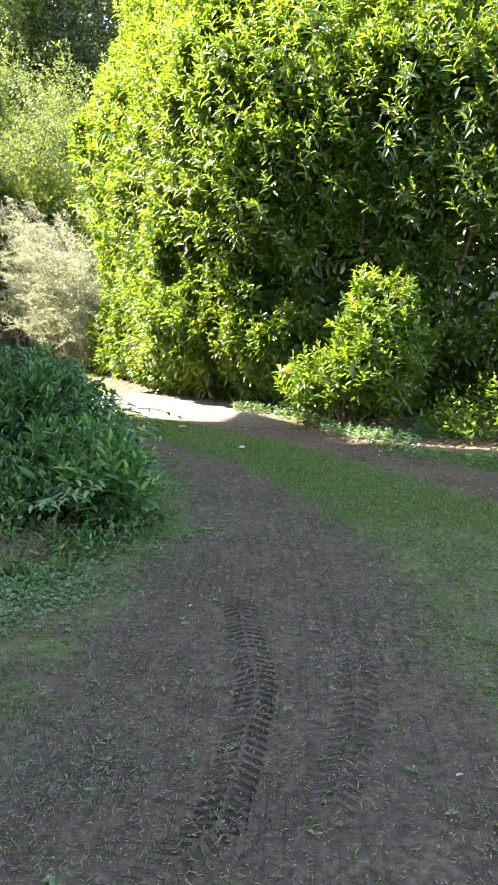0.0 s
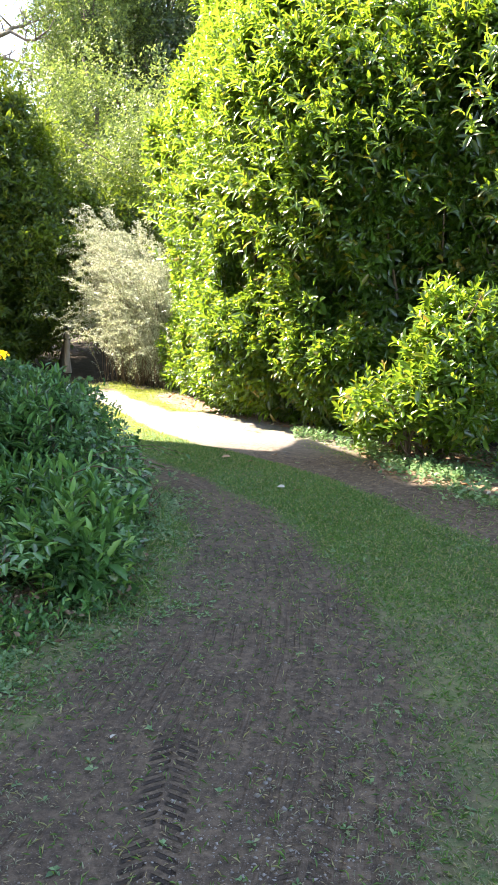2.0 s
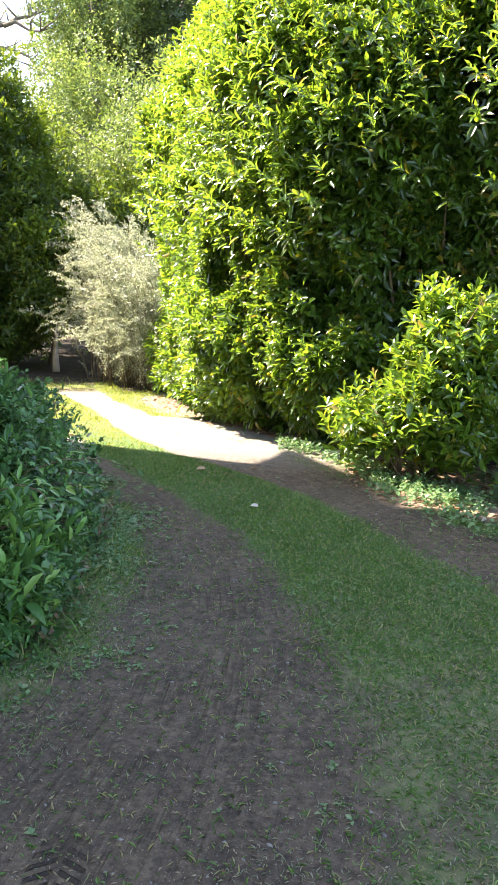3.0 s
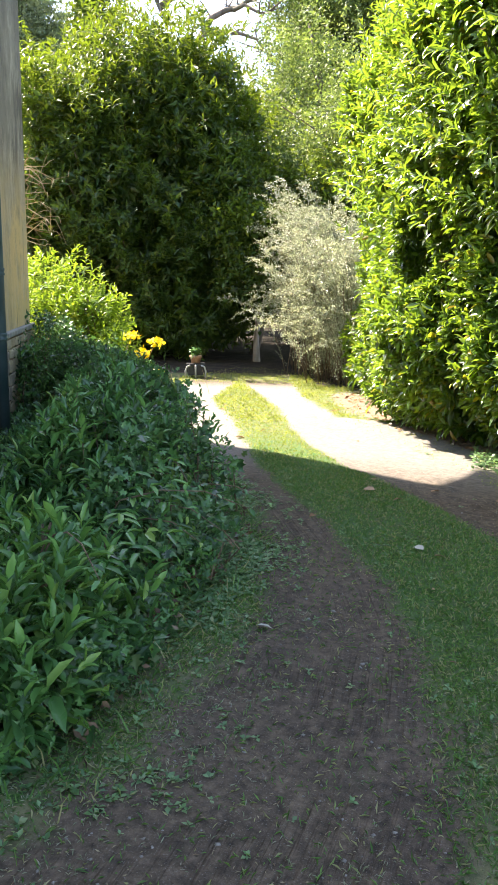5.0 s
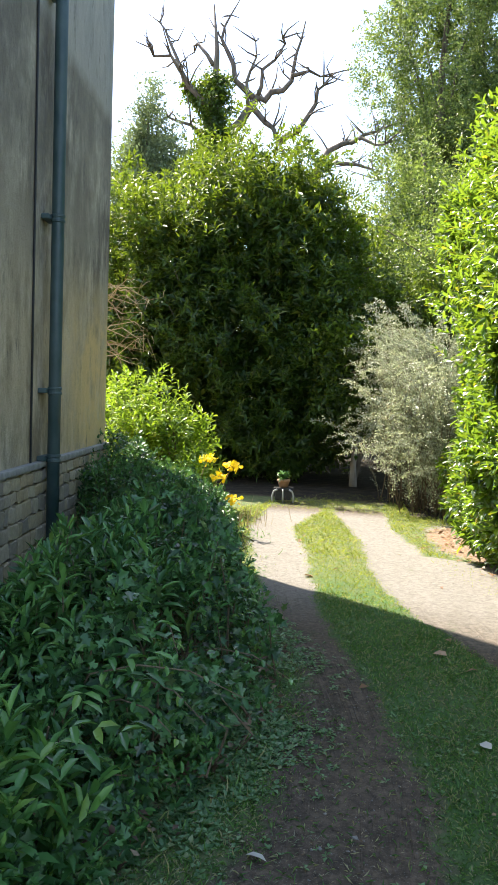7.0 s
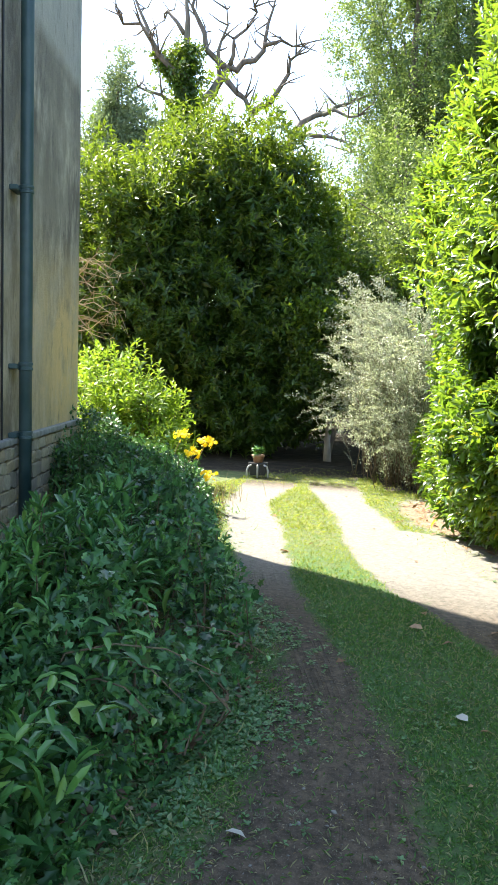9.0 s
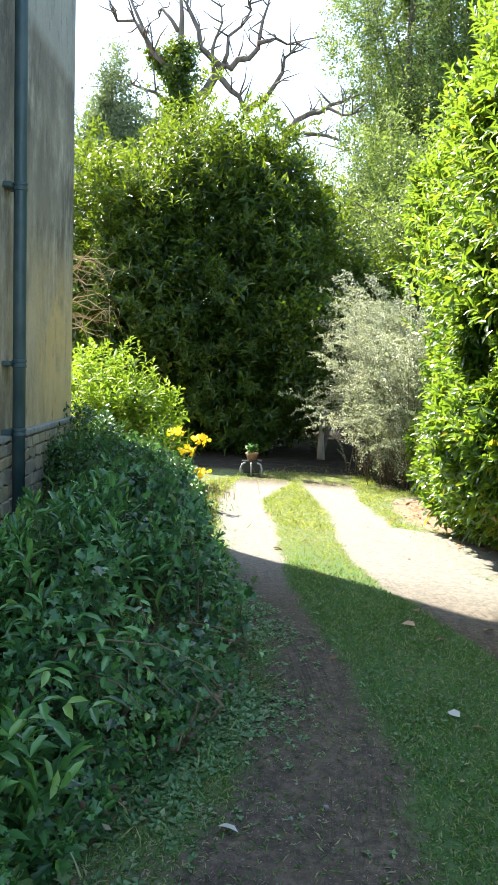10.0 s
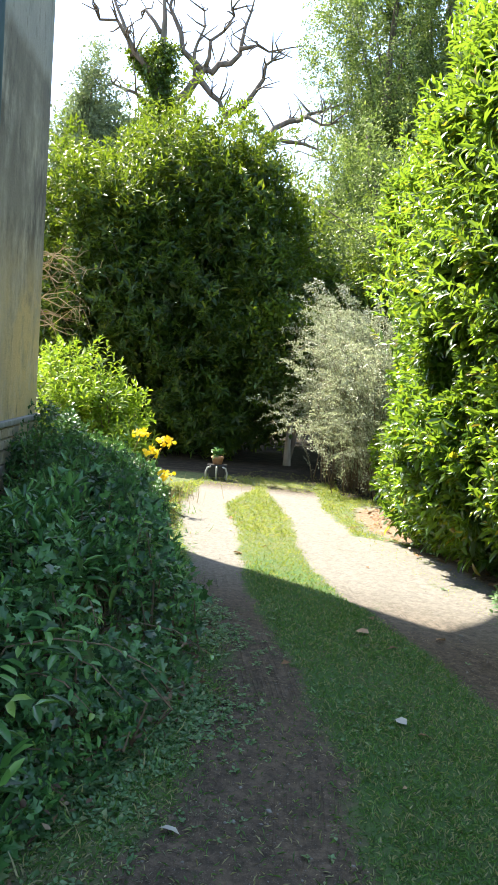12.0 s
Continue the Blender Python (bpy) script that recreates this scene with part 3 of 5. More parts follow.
def build_house():
    house = tagged(new("house"), "old house with weathered grey and ochre render on a rubble base", "house")
    for lo, hi in (((0, -0.45, FOOT + 0.05), (LENGTH, 0, TOP)), ((0, -DEEP, 0), (0.45, -0.452, EAVE)), ((0.452, -DEEP, 0), (LENGTH, -DEEP + 0.45, TOP)),
                   ((LENGTH - 0.45, -DEEP + 0.452, 0), (LENGTH, -0.452, TOP)), ((TALL, -DEEP + 0.452, EAVE), (TALL + 0.3, -0.452, TOP))):
        bm = bmesh.new()
        if lo[2] > 0 and hi[1] == 0:
            ring = [(0, FOOT + 0.05), (LENGTH, FOOT + 0.05), (LENGTH, TOP), (TALL, TOP), (TALL, EAVE), (0, EAVE)]
            front = [bm.verts.new(HOUSE @ Vector((x, 0, z))) for x, z in ring]
            rear = [bm.verts.new(HOUSE @ Vector((x, -0.45, z))) for x, z in ring]
            bm.faces.new(front)
            bm.faces.new(rear[::-1])
            for q in range(6):
                bm.faces.new((front[q], front[(q + 1) % 6], rear[(q + 1) % 6], rear[q]))
            bmesh.ops.recalc_face_normals(bm, faces=bm.faces)
        else:
            box(bm, lo, hi, HOUSE)
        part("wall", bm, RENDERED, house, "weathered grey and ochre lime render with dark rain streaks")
    bm = bmesh.new()
    box(bm, (TALL - 0.1, -DEEP - 0.2, TOP + 0.003), (LENGTH + 0.3, 0.2, TOP + 0.25), HOUSE)
    part("roof", bm, SLATE, house, "grey slate roof of the added, unseen tall part that shapes the shade")
    bm = bmesh.new()
    box(bm, (0.0, -0.45, -0.1), (LENGTH, 0.01, FOOT), HOUSE)
    base = part("stone_base", bm, MORTAR, house, "rubble stone base with lime mortar")
    bm = bmesh.new()
    box(bm, (-0.02, -0.2, FOOT), (LENGTH, 0.055, FOOT + 0.048), HOUSE)
    bevelled(bm, 0.012)
    part("ledge", bm, LEDGE, house, "thin worn stone ledge")
    # pitched roof with overhang at eaves and verges
    bm = bmesh.new()
    over, verge, rise = 0.30, 0.70, 3.1
    for s in (0, 1):
        y0, y1 = (over, -DEEP / 2) if s == 0 else (-DEEP - over, -DEEP / 2)
        v = [bm.verts.new(HOUSE @ Vector(p)) for p in ((-verge, y0, EAVE), (TALL - 0.002, y0, EAVE), (TALL - 0.002, y1, EAVE + rise), (-verge, y1, EAVE + rise),
             (-verge, y0, EAVE + .16), (TALL - 0.002, y0, EAVE + .16), (TALL - 0.002, y1, EAVE + rise + .16), (-verge, y1, EAVE + rise + .16))]
        for f in ((0, 1, 2, 3), (7, 6, 5, 4), (0, 4, 5, 1), (1, 5, 6, 2), (3, 2, 6, 7), (0, 3, 7, 4)):
            bm.faces.new([v[i] for i in f])
    bmesh.ops.recalc_face_normals(bm, faces=bm.faces)
    part("roof", bm, SLATE, house, "grey slate roof")
    bm = bmesh.new()
    for x in (0.02,):
        v = [bm.verts.new(HOUSE @ Vector(p)) for p in ((x, 0, EAVE), (x, -DEEP, EAVE), (x, -DEEP / 2, EAVE + rise), (x + .45, 0, EAVE), (x + .45, -DEEP, EAVE), (x + .45, -DEEP / 2, EAVE + rise))]
        for f in ((0, 1, 2), (5, 4, 3), (0, 3, 4, 1), (1, 4, 5, 2), (2, 5, 3, 0)):
            bm.faces.new([v[i] for i in f])
    bmesh.ops.recalc_face_normals(bm, faces=bm.faces)
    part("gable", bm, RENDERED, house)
    # rain pipe with collars and wall brackets
    pipe = tagged(new("downpipe"), "grey green painted cast iron rain pipe with ringed collars", "rain pipe")
    px, py, r = 2.56, 0.11, 0.05
    at = lambda x, y, z: HOUSE @ Vector((x, y, z))
    bm = bmesh.new()
    tube(bm, [at(px, py, z) for z in (-0.02, 2, 4, EAVE - 0.15)], [r] * 4, 20)
    part("pipe", bm, PIPE, pipe, smooth=True)
    for z in (0.97, 1.51, 2.87, 4.6, 6.3):
        bm = bmesh.new()
        tube(bm, [at(px, py, z + d) for d in (-0.032, -0.028, -0.012, -0.008, 0.008, 0.012, 0.028, 0.032)], [r + .001, r + .007, r + .007, r + .002, r + .002, r + .007, r + .007, r + .001], 20)
        part("collar", bm, PIPE, pipe)
        bm = bmesh.new()
        box(bm, (px - 0.11, 0.002, z - 0.02), (px + 0.11, py - r + 0.01, z + 0.02), HOUSE)
        bevelled(bm, 0.006, 1)
        part("bracket", bm, PIPE, pipe)
    bm = bmesh.new()
    tube(bm, [at(px + 0.30, 0.012, z) for z in (0.95, 3, 5, EAVE - 0.1)], [0.009] * 4, 8)
    tagged(part("conduit", bm, BLACKP), "thin black cable conduit fixed up the rendered wall", "cable")
    # an added, unseen block behind the walker, which keeps the near drive in the shade
    blocker = tagged(new("unseen_shade_block"), "added unseen block with rendered walls that shades the near drive", "house")
    bm = bmesh.new()
    box(bm, (-9.5, -9.0, -0.1), (-3.2, 4.3, 9.4))
    bmesh.ops.recalc_face_normals(bm, faces=bm.faces)
    part("wall", bm, RENDERED, blocker)
    bm = bmesh.new()
    box(bm, (-9.9, -9.3, 9.405), (-2.9, 4.6, 9.7))
    bmesh.ops.recalc_face_normals(bm, faces=bm.faces)
    part("roof", bm, SLATE, blocker)
    return base


STONE_BASE = build_house()


# ---- trees and bushes ----
def single_leaves(thing, arr, pick, material, ratio, shape=LEAF_FULL):
    """Leaves of their own, on four shared meshes."""
    meshes = []
    for w in range(4):
        one = leaf_mesh("leaf", np.zeros((1, 3)), np.array([(1.0, 0, 0)]), np.array([(0, 0.1 * w, 1.0)]), 1.0, ratio * (0.92 + 0.06 * w), shape)
        one.materials.append(material)
        meshes.append(one)
    for i in pick:
        ob = new("leaf", meshes[i % 4])
        ob.parent = thing
        x = Vector(arr[1][i]).normalized()
        y = Vector(arr[2][i]).cross(x).normalized()
        z, ln, at = x.cross(y), arr[3][i], arr[0][i]
        ob.matrix_basis = Matrix(((x.x * ln, y.x * ln, z.x * ln, at[0]), (x.y * ln, y.y * ln, z.y * ln, at[1]), (x.z * ln, y.z * ln, z.z * ln, at[2]), (0, 0, 0, 1)))


def bush(name, label, category, seed, blobs, n_shoots, per, size, material, shape=LEAF_FULL, depth=0.5, rough=0.16, up=0.5, ratio=0.36, step=0.022,
         foot=None, n_stems=14, spread=(0.35, 1.15), droop=0.25, stem_r=0.03, bark=None, group="", loose=0, loose_at=None, clumps=0, jitter=0.45, core=0):
    rng = np.random.default_rng(seed)
    thing = tagged(new(name), label, category, group)
    P, O = blob_shell(rng, n_shoots, blobs, depth, rough, seed)
    if clumps:
        k = vnoise(P, clumps, seed + 8) > -0.16 + 0.12 * rng.normal(0, 1, len(P))
        P, O = P[k], O[k]
    A = unit(O * 0.8 + np.array((0, 0, up)) + rng.normal(0, jitter, P.shape))
    arr = shoots(rng, P, A, per, size, spread, step, ratio, droop)
    if core:
        inner = [(q, tuple(0.72 * v for v in r)) for q, r in blobs]
        Pc, Oc = blob_shell(rng, core, inner, 0.25, rough, seed + 5)
        Ac = unit(Oc + rng.normal(0, 0.6, Pc.shape))
        arc = shoots(rng, Pc, Ac, per, size * 1.25, spread, step * 1.5, ratio * 1.2, droop)
        finish("inner_foliage", leaf_mesh("inner_foliage", *arc, LEAF_MID), material, thing, kind="stuff")
    if loose:
        d = np.linalg.norm(arr[0] - np.array(loose_at), axis=1)
        pick = np.argsort(d)[:loose * 3][::3]
        mask = np.ones(len(d), bool)
        mask[pick] = False
        single_leaves(thing, arr, pick, material, ratio)
        arr = tuple(a[mask] for a in arr)
    finish("foliage", leaf_mesh("foliage", *arr, shape), material, thing, kind="stuff")
    foot = foot or (blobs[0][0][0], blobs[0][0][1], 0)
    idx = rng.choice(len(P), min(n_stems, len(P)), replace=False)
    part("branchwork", stems(rng, P[idx] - O[idx] * 0.05, foot, stem_r), bark or TWIG, thing, kind="stuff", smooth=True)
    return thing


def tree(name, label, category, seed, base, height, trunk_r, blobs, n, per, size, material, shape=LEAF_LOW, bark=None, depth=0.9, rough=0.34, ratio=0.5, step=0.06, group="", up=0.3, spread=(0.4, 1.5)):
    rng = np.random.default_rng(seed)
    thing = tagged(new(name), label, category, group)
    bm = bmesh.new()
    k = 7
    pts = [(base[0] + rng.normal(0, .12) * (i > 0), base[1] + rng.normal(0, .12) * (i > 0), -0.15 + height * i / (k - 1)) for i in range(k)]
    tube(bm, pts, [trunk_r * (1.25 if i == 0 else 1 - 0.85 * i / (k - 1)) for i in range(k)], 10)
    part("trunk", bm, bark or BARK, thing, smooth=True)
    P, O = blob_shell(rng, n, blobs, depth, rough, seed, 0.3)
    k = vnoise(P, 1.5 if size > 0.2 else 2.2, seed + 3) > (-0.6 if size > 0.2 else -0.14) + 0.18 * rng.normal(0, 1, len(P))
    P, O = P[k], O[k]
    for i in rng.choice(len(P), min(12, len(P)), replace=False):
        bm = bmesh.new()
        z0 = min(max(P[i][2] * 0.6, height * 0.15), height * 0.9)
        f = z0 / height
        a = Vector((base[0], base[1], z0))
        b = Vector(P[i])
        mid = a.lerp(b, 0.5) + Vector(rng.normal(0, 0.25, 3))
        r = trunk_r * 0.38 * (1 - 0.6 * f)
        tube(bm, [a, a.lerp(mid, .5), mid, mid.lerp(b, .55), b], [r, r * .8, r * .6, r * .35, 0.01], 6)
        part("limb", bm, bark or BARK, thing, smooth=True)
    A = unit(O * 0.7 + np.array((0, 0, up)) + rng.normal(0, 0.5, P.shape))
    finish("crown", leaf_mesh("crown", *shoots(rng, P, A, per, size, spread, step, ratio, 0.3), shape), material, thing, kind="stuff")
    return thing


HEDGE_FOOT = [(-2.85, 14.4), (-2.33, 13.25), (-1.5, 11.95), (-0.82, 11.0), (-0.05, 10.25), (0.50, 9.85), (1.1, 9.75), (2.0, 9.35), (3.2, 8.7), (5.2, 7.6), (8.0, 6.2)]
HEDGE_HIGH = [(-2.75, 14.3), (-2.0, 12.95), (-1.25, 11.5), (-0.72, 10.3), (-0.22, 9.65), (0.35, 9.35), (1.0, 9.25), (1.9, 8.80), (3.2, 8.1), (5.2, 7.0), (8.0, 5.4)]


def hedge_face(u, z):
    """Place and outward way on the hedge's face: u runs along it from 0 to 10, z is the height. The face leans out over its foot."""
    k = np.arange(11)
    foot, high = np.array(HEDGE_FOOT), np.array(HEDGE_HIGH)
    f = smooth01((z - 1.3) / 1.6)
    x, y = [np.interp(u, k, foot[:, c]) * (1 - f) + np.interp(u, k, high[:, c]) * f for c in (0, 1)]
    dx, dy = [np.interp(np.minimum(u + 0.2, 10), k, foot[:, c]) - np.interp(np.maximum(u - 0.2, 0), k, foot[:, c]) for c in (0, 1)]
    O = unit(np.stack([dy, -dx, np.zeros_like(dx)], 1))
    skirt = 0.42 * smooth01((u - 2.0) / 1.5) * np.exp(-((z - 1.0) / 0.6) ** 2) - 0.18 * np.exp(-(z / 0.22) ** 2)
    top = (0.8 + 1.5 * smooth01((u - 2.5) / 1.5)) * smooth01((z - 3.4) / 3.0)
    O[:, 2] = 0.55 * np.exp(-((z - 1.3) / 0.35) ** 2) - 0.45 * np.exp(-((z - 2.1) / 0.5) ** 2) + 1.1 * smooth01((z - 3.4) / 1.2)
    return np.stack([x, y, z], 1) + O * (1, 1, 0) * (skirt - top)[:, None], unit(O)


def build_hedge():
    rng = np.random.default_rng(11)
    thing = tagged(new("laurel_hedge"), "tall overhanging cherry laurel hedge, glossy yellow-green where the sun strikes", "hedge")
    n = 26000
    u = np.where(rng.uniform(0, 1, n) < 0.86, rng.uniform(0, 8.0, n), rng.uniform(8, 10, n))
    z = 6.3 * rng.uniform(0.012, 1, n) ** 0.95
    P, O = hedge_face(u, z)
    lump = 0.24 * vnoise(P, 1.5, 12) + 0.12 * vnoise(P, 4.2, 13)
    sunk = rng.exponential(0.13, n)
    P = P + O * (lump - sunk)[:, None]
    gap = vnoise(P, 3.0, 15) > np.where(P[:, 2] < 2.2, -0.30, -0.42)
    P, O = P[gap & (P[:, 2] > 0.05)], O[gap & (P[:, 2] > 0.05)]
    A = unit(O * 0.85 + np.array((-0.15, 0, 0.30)) + rng.normal(0, 0.42, P.shape))
    low = P[:, 2] < 2.2
    both = [shoots(rng, P[w], A[w], 9, 0.138, (0.35, 1.2), 0.022, 0.38, dr) for w, dr in ((low, 0.85), (~low, 0.4))]
    arr = tuple(np.concatenate([a, b]) for a, b in zip(*both))
    # long young shoots stand out of the face above head height
    m = 520
    Q, W = hedge_face(rng.uniform(0.2, 8, m), rng.uniform(2.2, 6.4, m))
    Q = Q + W * rng.uniform(0.12, 0.42, (m, 1))
    B = unit(W + np.array((-0.2, 0, 0.7)) + rng.normal(0, 0.3, Q.shape))
    long = shoots(rng, Q, B, 13, 0.145, (0.3, 1.25), 0.028, 0.30, 0.4)
    arr = tuple(np.concatenate([a, b]) for a, b in zip(arr, long))
    # the nearest leaves are leaves of their own
    pick = np.argsort(np.linalg.norm(arr[0] - np.array((-0.3, 9.2, 1.7)), axis=1))[:780][::3]
    mask = np.ones(len(arr[0]), bool)
    mask[pick] = False
    single_leaves(thing, arr, pick, LAUREL, 0.37)
    finish("foliage", leaf_mesh("foliage", *(a[mask] for a in arr), LEAF_FULL), LAUREL, thing, kind="stuff")
    # dense older foliage behind the face
    c = 23000
    Pc, Oc = hedge_face(rng.uniform(0.1, 10, c), rng.uniform(0.25, 6.0, c))
    Pc = Pc - Oc * (1, 1, 0.2) * rng.uniform(0.45, 1.0, (c, 1)) ** 1.0 * (1 + 1.6 * rng.uniform(0, 1, (c, 1)) ** 3)
    Pc = Pc[Pc[:, 2] > 0.3]
    finish("inner_foliage", leaf_mesh("inner_foliage", *shoots(rng, Pc, unit(rng.normal(0, 1, Pc.shape) + (0, -0.3, 0.3)), 7, 0.17, (0.4, 1.4), 0.04, 0.45, 0.3), LEAF_MID), LAUREL, thing, kind="stuff")
    bm = bmesh.new()
    for k in range(58):
        uu = rng.uniform(0.3, 8.5)
        (a,), (w,) = hedge_face(np.array([uu]), np.array([0.1]))
        base = a - w * np.array((1, 1, 0)) * rng.uniform(0.3, 1.2)
        (b,), _ = hedge_face(np.array([uu + rng.normal(0, 0.3)]), np.array([rng.uniform(2.0, 6.4)]))
        b = b - w * (1, 1, 0) * 0.18
        mid = base * 0.55 + b * 0.45 - w * (1, 1, 0) * 0.12 + rng.normal(0, 0.12, 3)
        base[2] = -0.05
        tube(bm, [base, base * 0.7 + mid * 0.3 + rng.normal(0, .04, 3), mid, mid * 0.45 + b * 0.55 + rng.normal(0, .06, 3), b], [0.034, 0.028, 0.02, 0.013, 0.005], 6)
    part("branchwork", bm, TWIG, thing, kind="stuff", smooth=True)


build_hedge()
bush("laurel_bush", "young cherry laurel bush with pale sunlit leaves under the tall hedge", "bush", 12,
     [((1.30, 8.45, 1.05), (0.42, 0.5, 0.62)), ((1.30, 8.55, 0.72), (0.62, 0.6, 0.52)), ((0.66, 8.85, 0.50), (0.42, 0.42, 0.36)), ((1.7, 8.5, 0.5), (0.42, 0.42, 0.38))], 900, 9, 0.125, LAUREL, depth=0.26, rough=0.3, ratio=0.38, n_stems=22, foot=(1.15, 8.8, 0), stem_r=0.015, up=0.9, loose=120, loose_at=(1.0, 7.9, 0.9), core=260)
bush("bramble", "low bramble with pale sunlit leaves on arching stems beside the grass", "bush", 18,
     [((2.3, 8.0, 0.2), (0.7, 0.5, 0.38)), ((3.2, 7.5, 0.25), (0.8, 0.6, 0.5)), ((1.95, 8.35, 0.15), (0.4, 0.3, 0.25))], 420, 5, 0.075, YELLOWBUSH, LEAF_FULL, depth=0.3, rough=0.25, n_stems=26, foot=(2.4, 8.0, 0), stem_r=0.006, up=0.9, ratio=0.62, step=0.04)
def build_grey_shrub():
    """A shrub of long arching twigs, each set with small grey leaves."""
    rng = np.random.default_rng(13)
    thing = tagged(new("grey_shrub"), "silvery small-leaved shrub with long arching twigs beside the sunlit track", "shrub")
    bm = bmesh.new()
    P, A = [], []
    for k in range(680):
        back = rng.uniform(0, 1)
        foot = np.array((-2.65 - 1.15 * back + rng.normal(0, 0.25), 14.7 + 1.8 * back + rng.normal(0, 0.3), 0.0))
        yaw = rng.normal(math.pi * 1.05, 0.75)
        reach, rise = rng.uniform(0.35, 1.25), rng.uniform(0.35, 1.0) * (2.1 + 1.2 * back)
        drop = rng.uniform(0.15, 0.6) * reach
        pts = []
        for f in np.linspace(0, 1, 9):
            pts.append(foot + np.array((math.cos(yaw), math.sin(yaw), 0)) * reach * f ** 1.6 + np.array((0, 0, rise * (1 - (1 - f) ** 1.7) - drop * max(0, f - 0.6) ** 1.5 * 2.2)) + rng.normal(0, 0.02, 3))
        tube(bm, pts, [0.007, 0.006, 0.005, 0.004, 0.003, 0.003, 0.002, 0.002, 0.001], 4)
        low = 1 + k % 2
        for a, b in zip(pts[low:], pts[low + 1:]):
            for f in np.linspace(0, 1, 4)[:-1]:
                side = rng.normal(0, 1, 3) * (1, 1, 0.6)
                d = unit((b - a)[None])[0] + 0.9 * unit(side[None])[0]
                P.append(a + (b - a) * f + 0.09 * unit(side[None])[0] * rng.uniform(0.2, 1))
                A.append(d)
    P, A = np.array(P), unit(np.array(A))
    part("branchwork", bm, TWIG, thing, kind="stuff", smooth=True)
    finish("foliage", leaf_mesh("foliage", *shoots(rng, P, A, 11, 0.046, (0.5, 1.4), 0.017, 0.45, 0.25), LEAF_LOW), SILVER, thing, kind="stuff")


build_grey_shrub()
bush("evergreen_tree", "broad dark evergreen tree, leafy to the ground, with a sunlit top", "tree", 14,
     [((-8.6, 17.9, 2.5), (2.75, 2.6, 3.0)), ((-8.1, 18.0, 4.6), (2.1, 2.0, 2.2)), ((-7.0, 17.7, 3.7), (1.4, 1.3, 1.9)), ((-10.2, 17.6, 3.4), (2.4, 2.2, 2.8)), ((-7.1, 18.1, 2.2), (1.7, 1.6, 2.6)), ((-7.6, 16.8, 1.2), (1.7, 1.4, 1.6)), ((-8.7, 16.1, 2.5), (1.6, 1.4, 2.7)), ((-6.0, 17.1, 2.4), (0.8, 0.8, 1.4)), ((-6.5, 16.6, 0.8), (0.8, 0.8, 1.0)), ((-7.7, 15.7, 0.6), (1.5, 0.8, 0.8)), ((-9.2, 15.2, 0.8), (1.2, 0.8, 1.0)), ((-7.9, 16.6, 4.0), (1.3, 1.2, 1.5))],
     15500, 9, 0.19, DARKLAUREL, LEAF_MID, depth=0.75, rough=0.36, ratio=0.30, n_stems=30, core=8000, clumps=2.0, up=0.75, foot=(-8.6, 17.9, 0), stem_r=0.06, bark=BARK)
bush("sunlit_privet", "yellow-green privet bush in full sun behind the corner of the house", "bush", 15,
     [((-5.8, 12.35, 0.75), (0.62, 0.75, 0.80)), ((-5.25, 12.1, 0.42), (0.42, 0.5, 0.42)), ((-6.25, 12.4, 1.05), (0.65, 0.7, 0.9))], 1000, 10, 0.115, YELLOWBUSH, LEAF_FULL, depth=0.3, rough=0.45, n_stems=18, foot=(-5.3, 12.1, 0), stem_r=0.012, up=1.0, core=300)

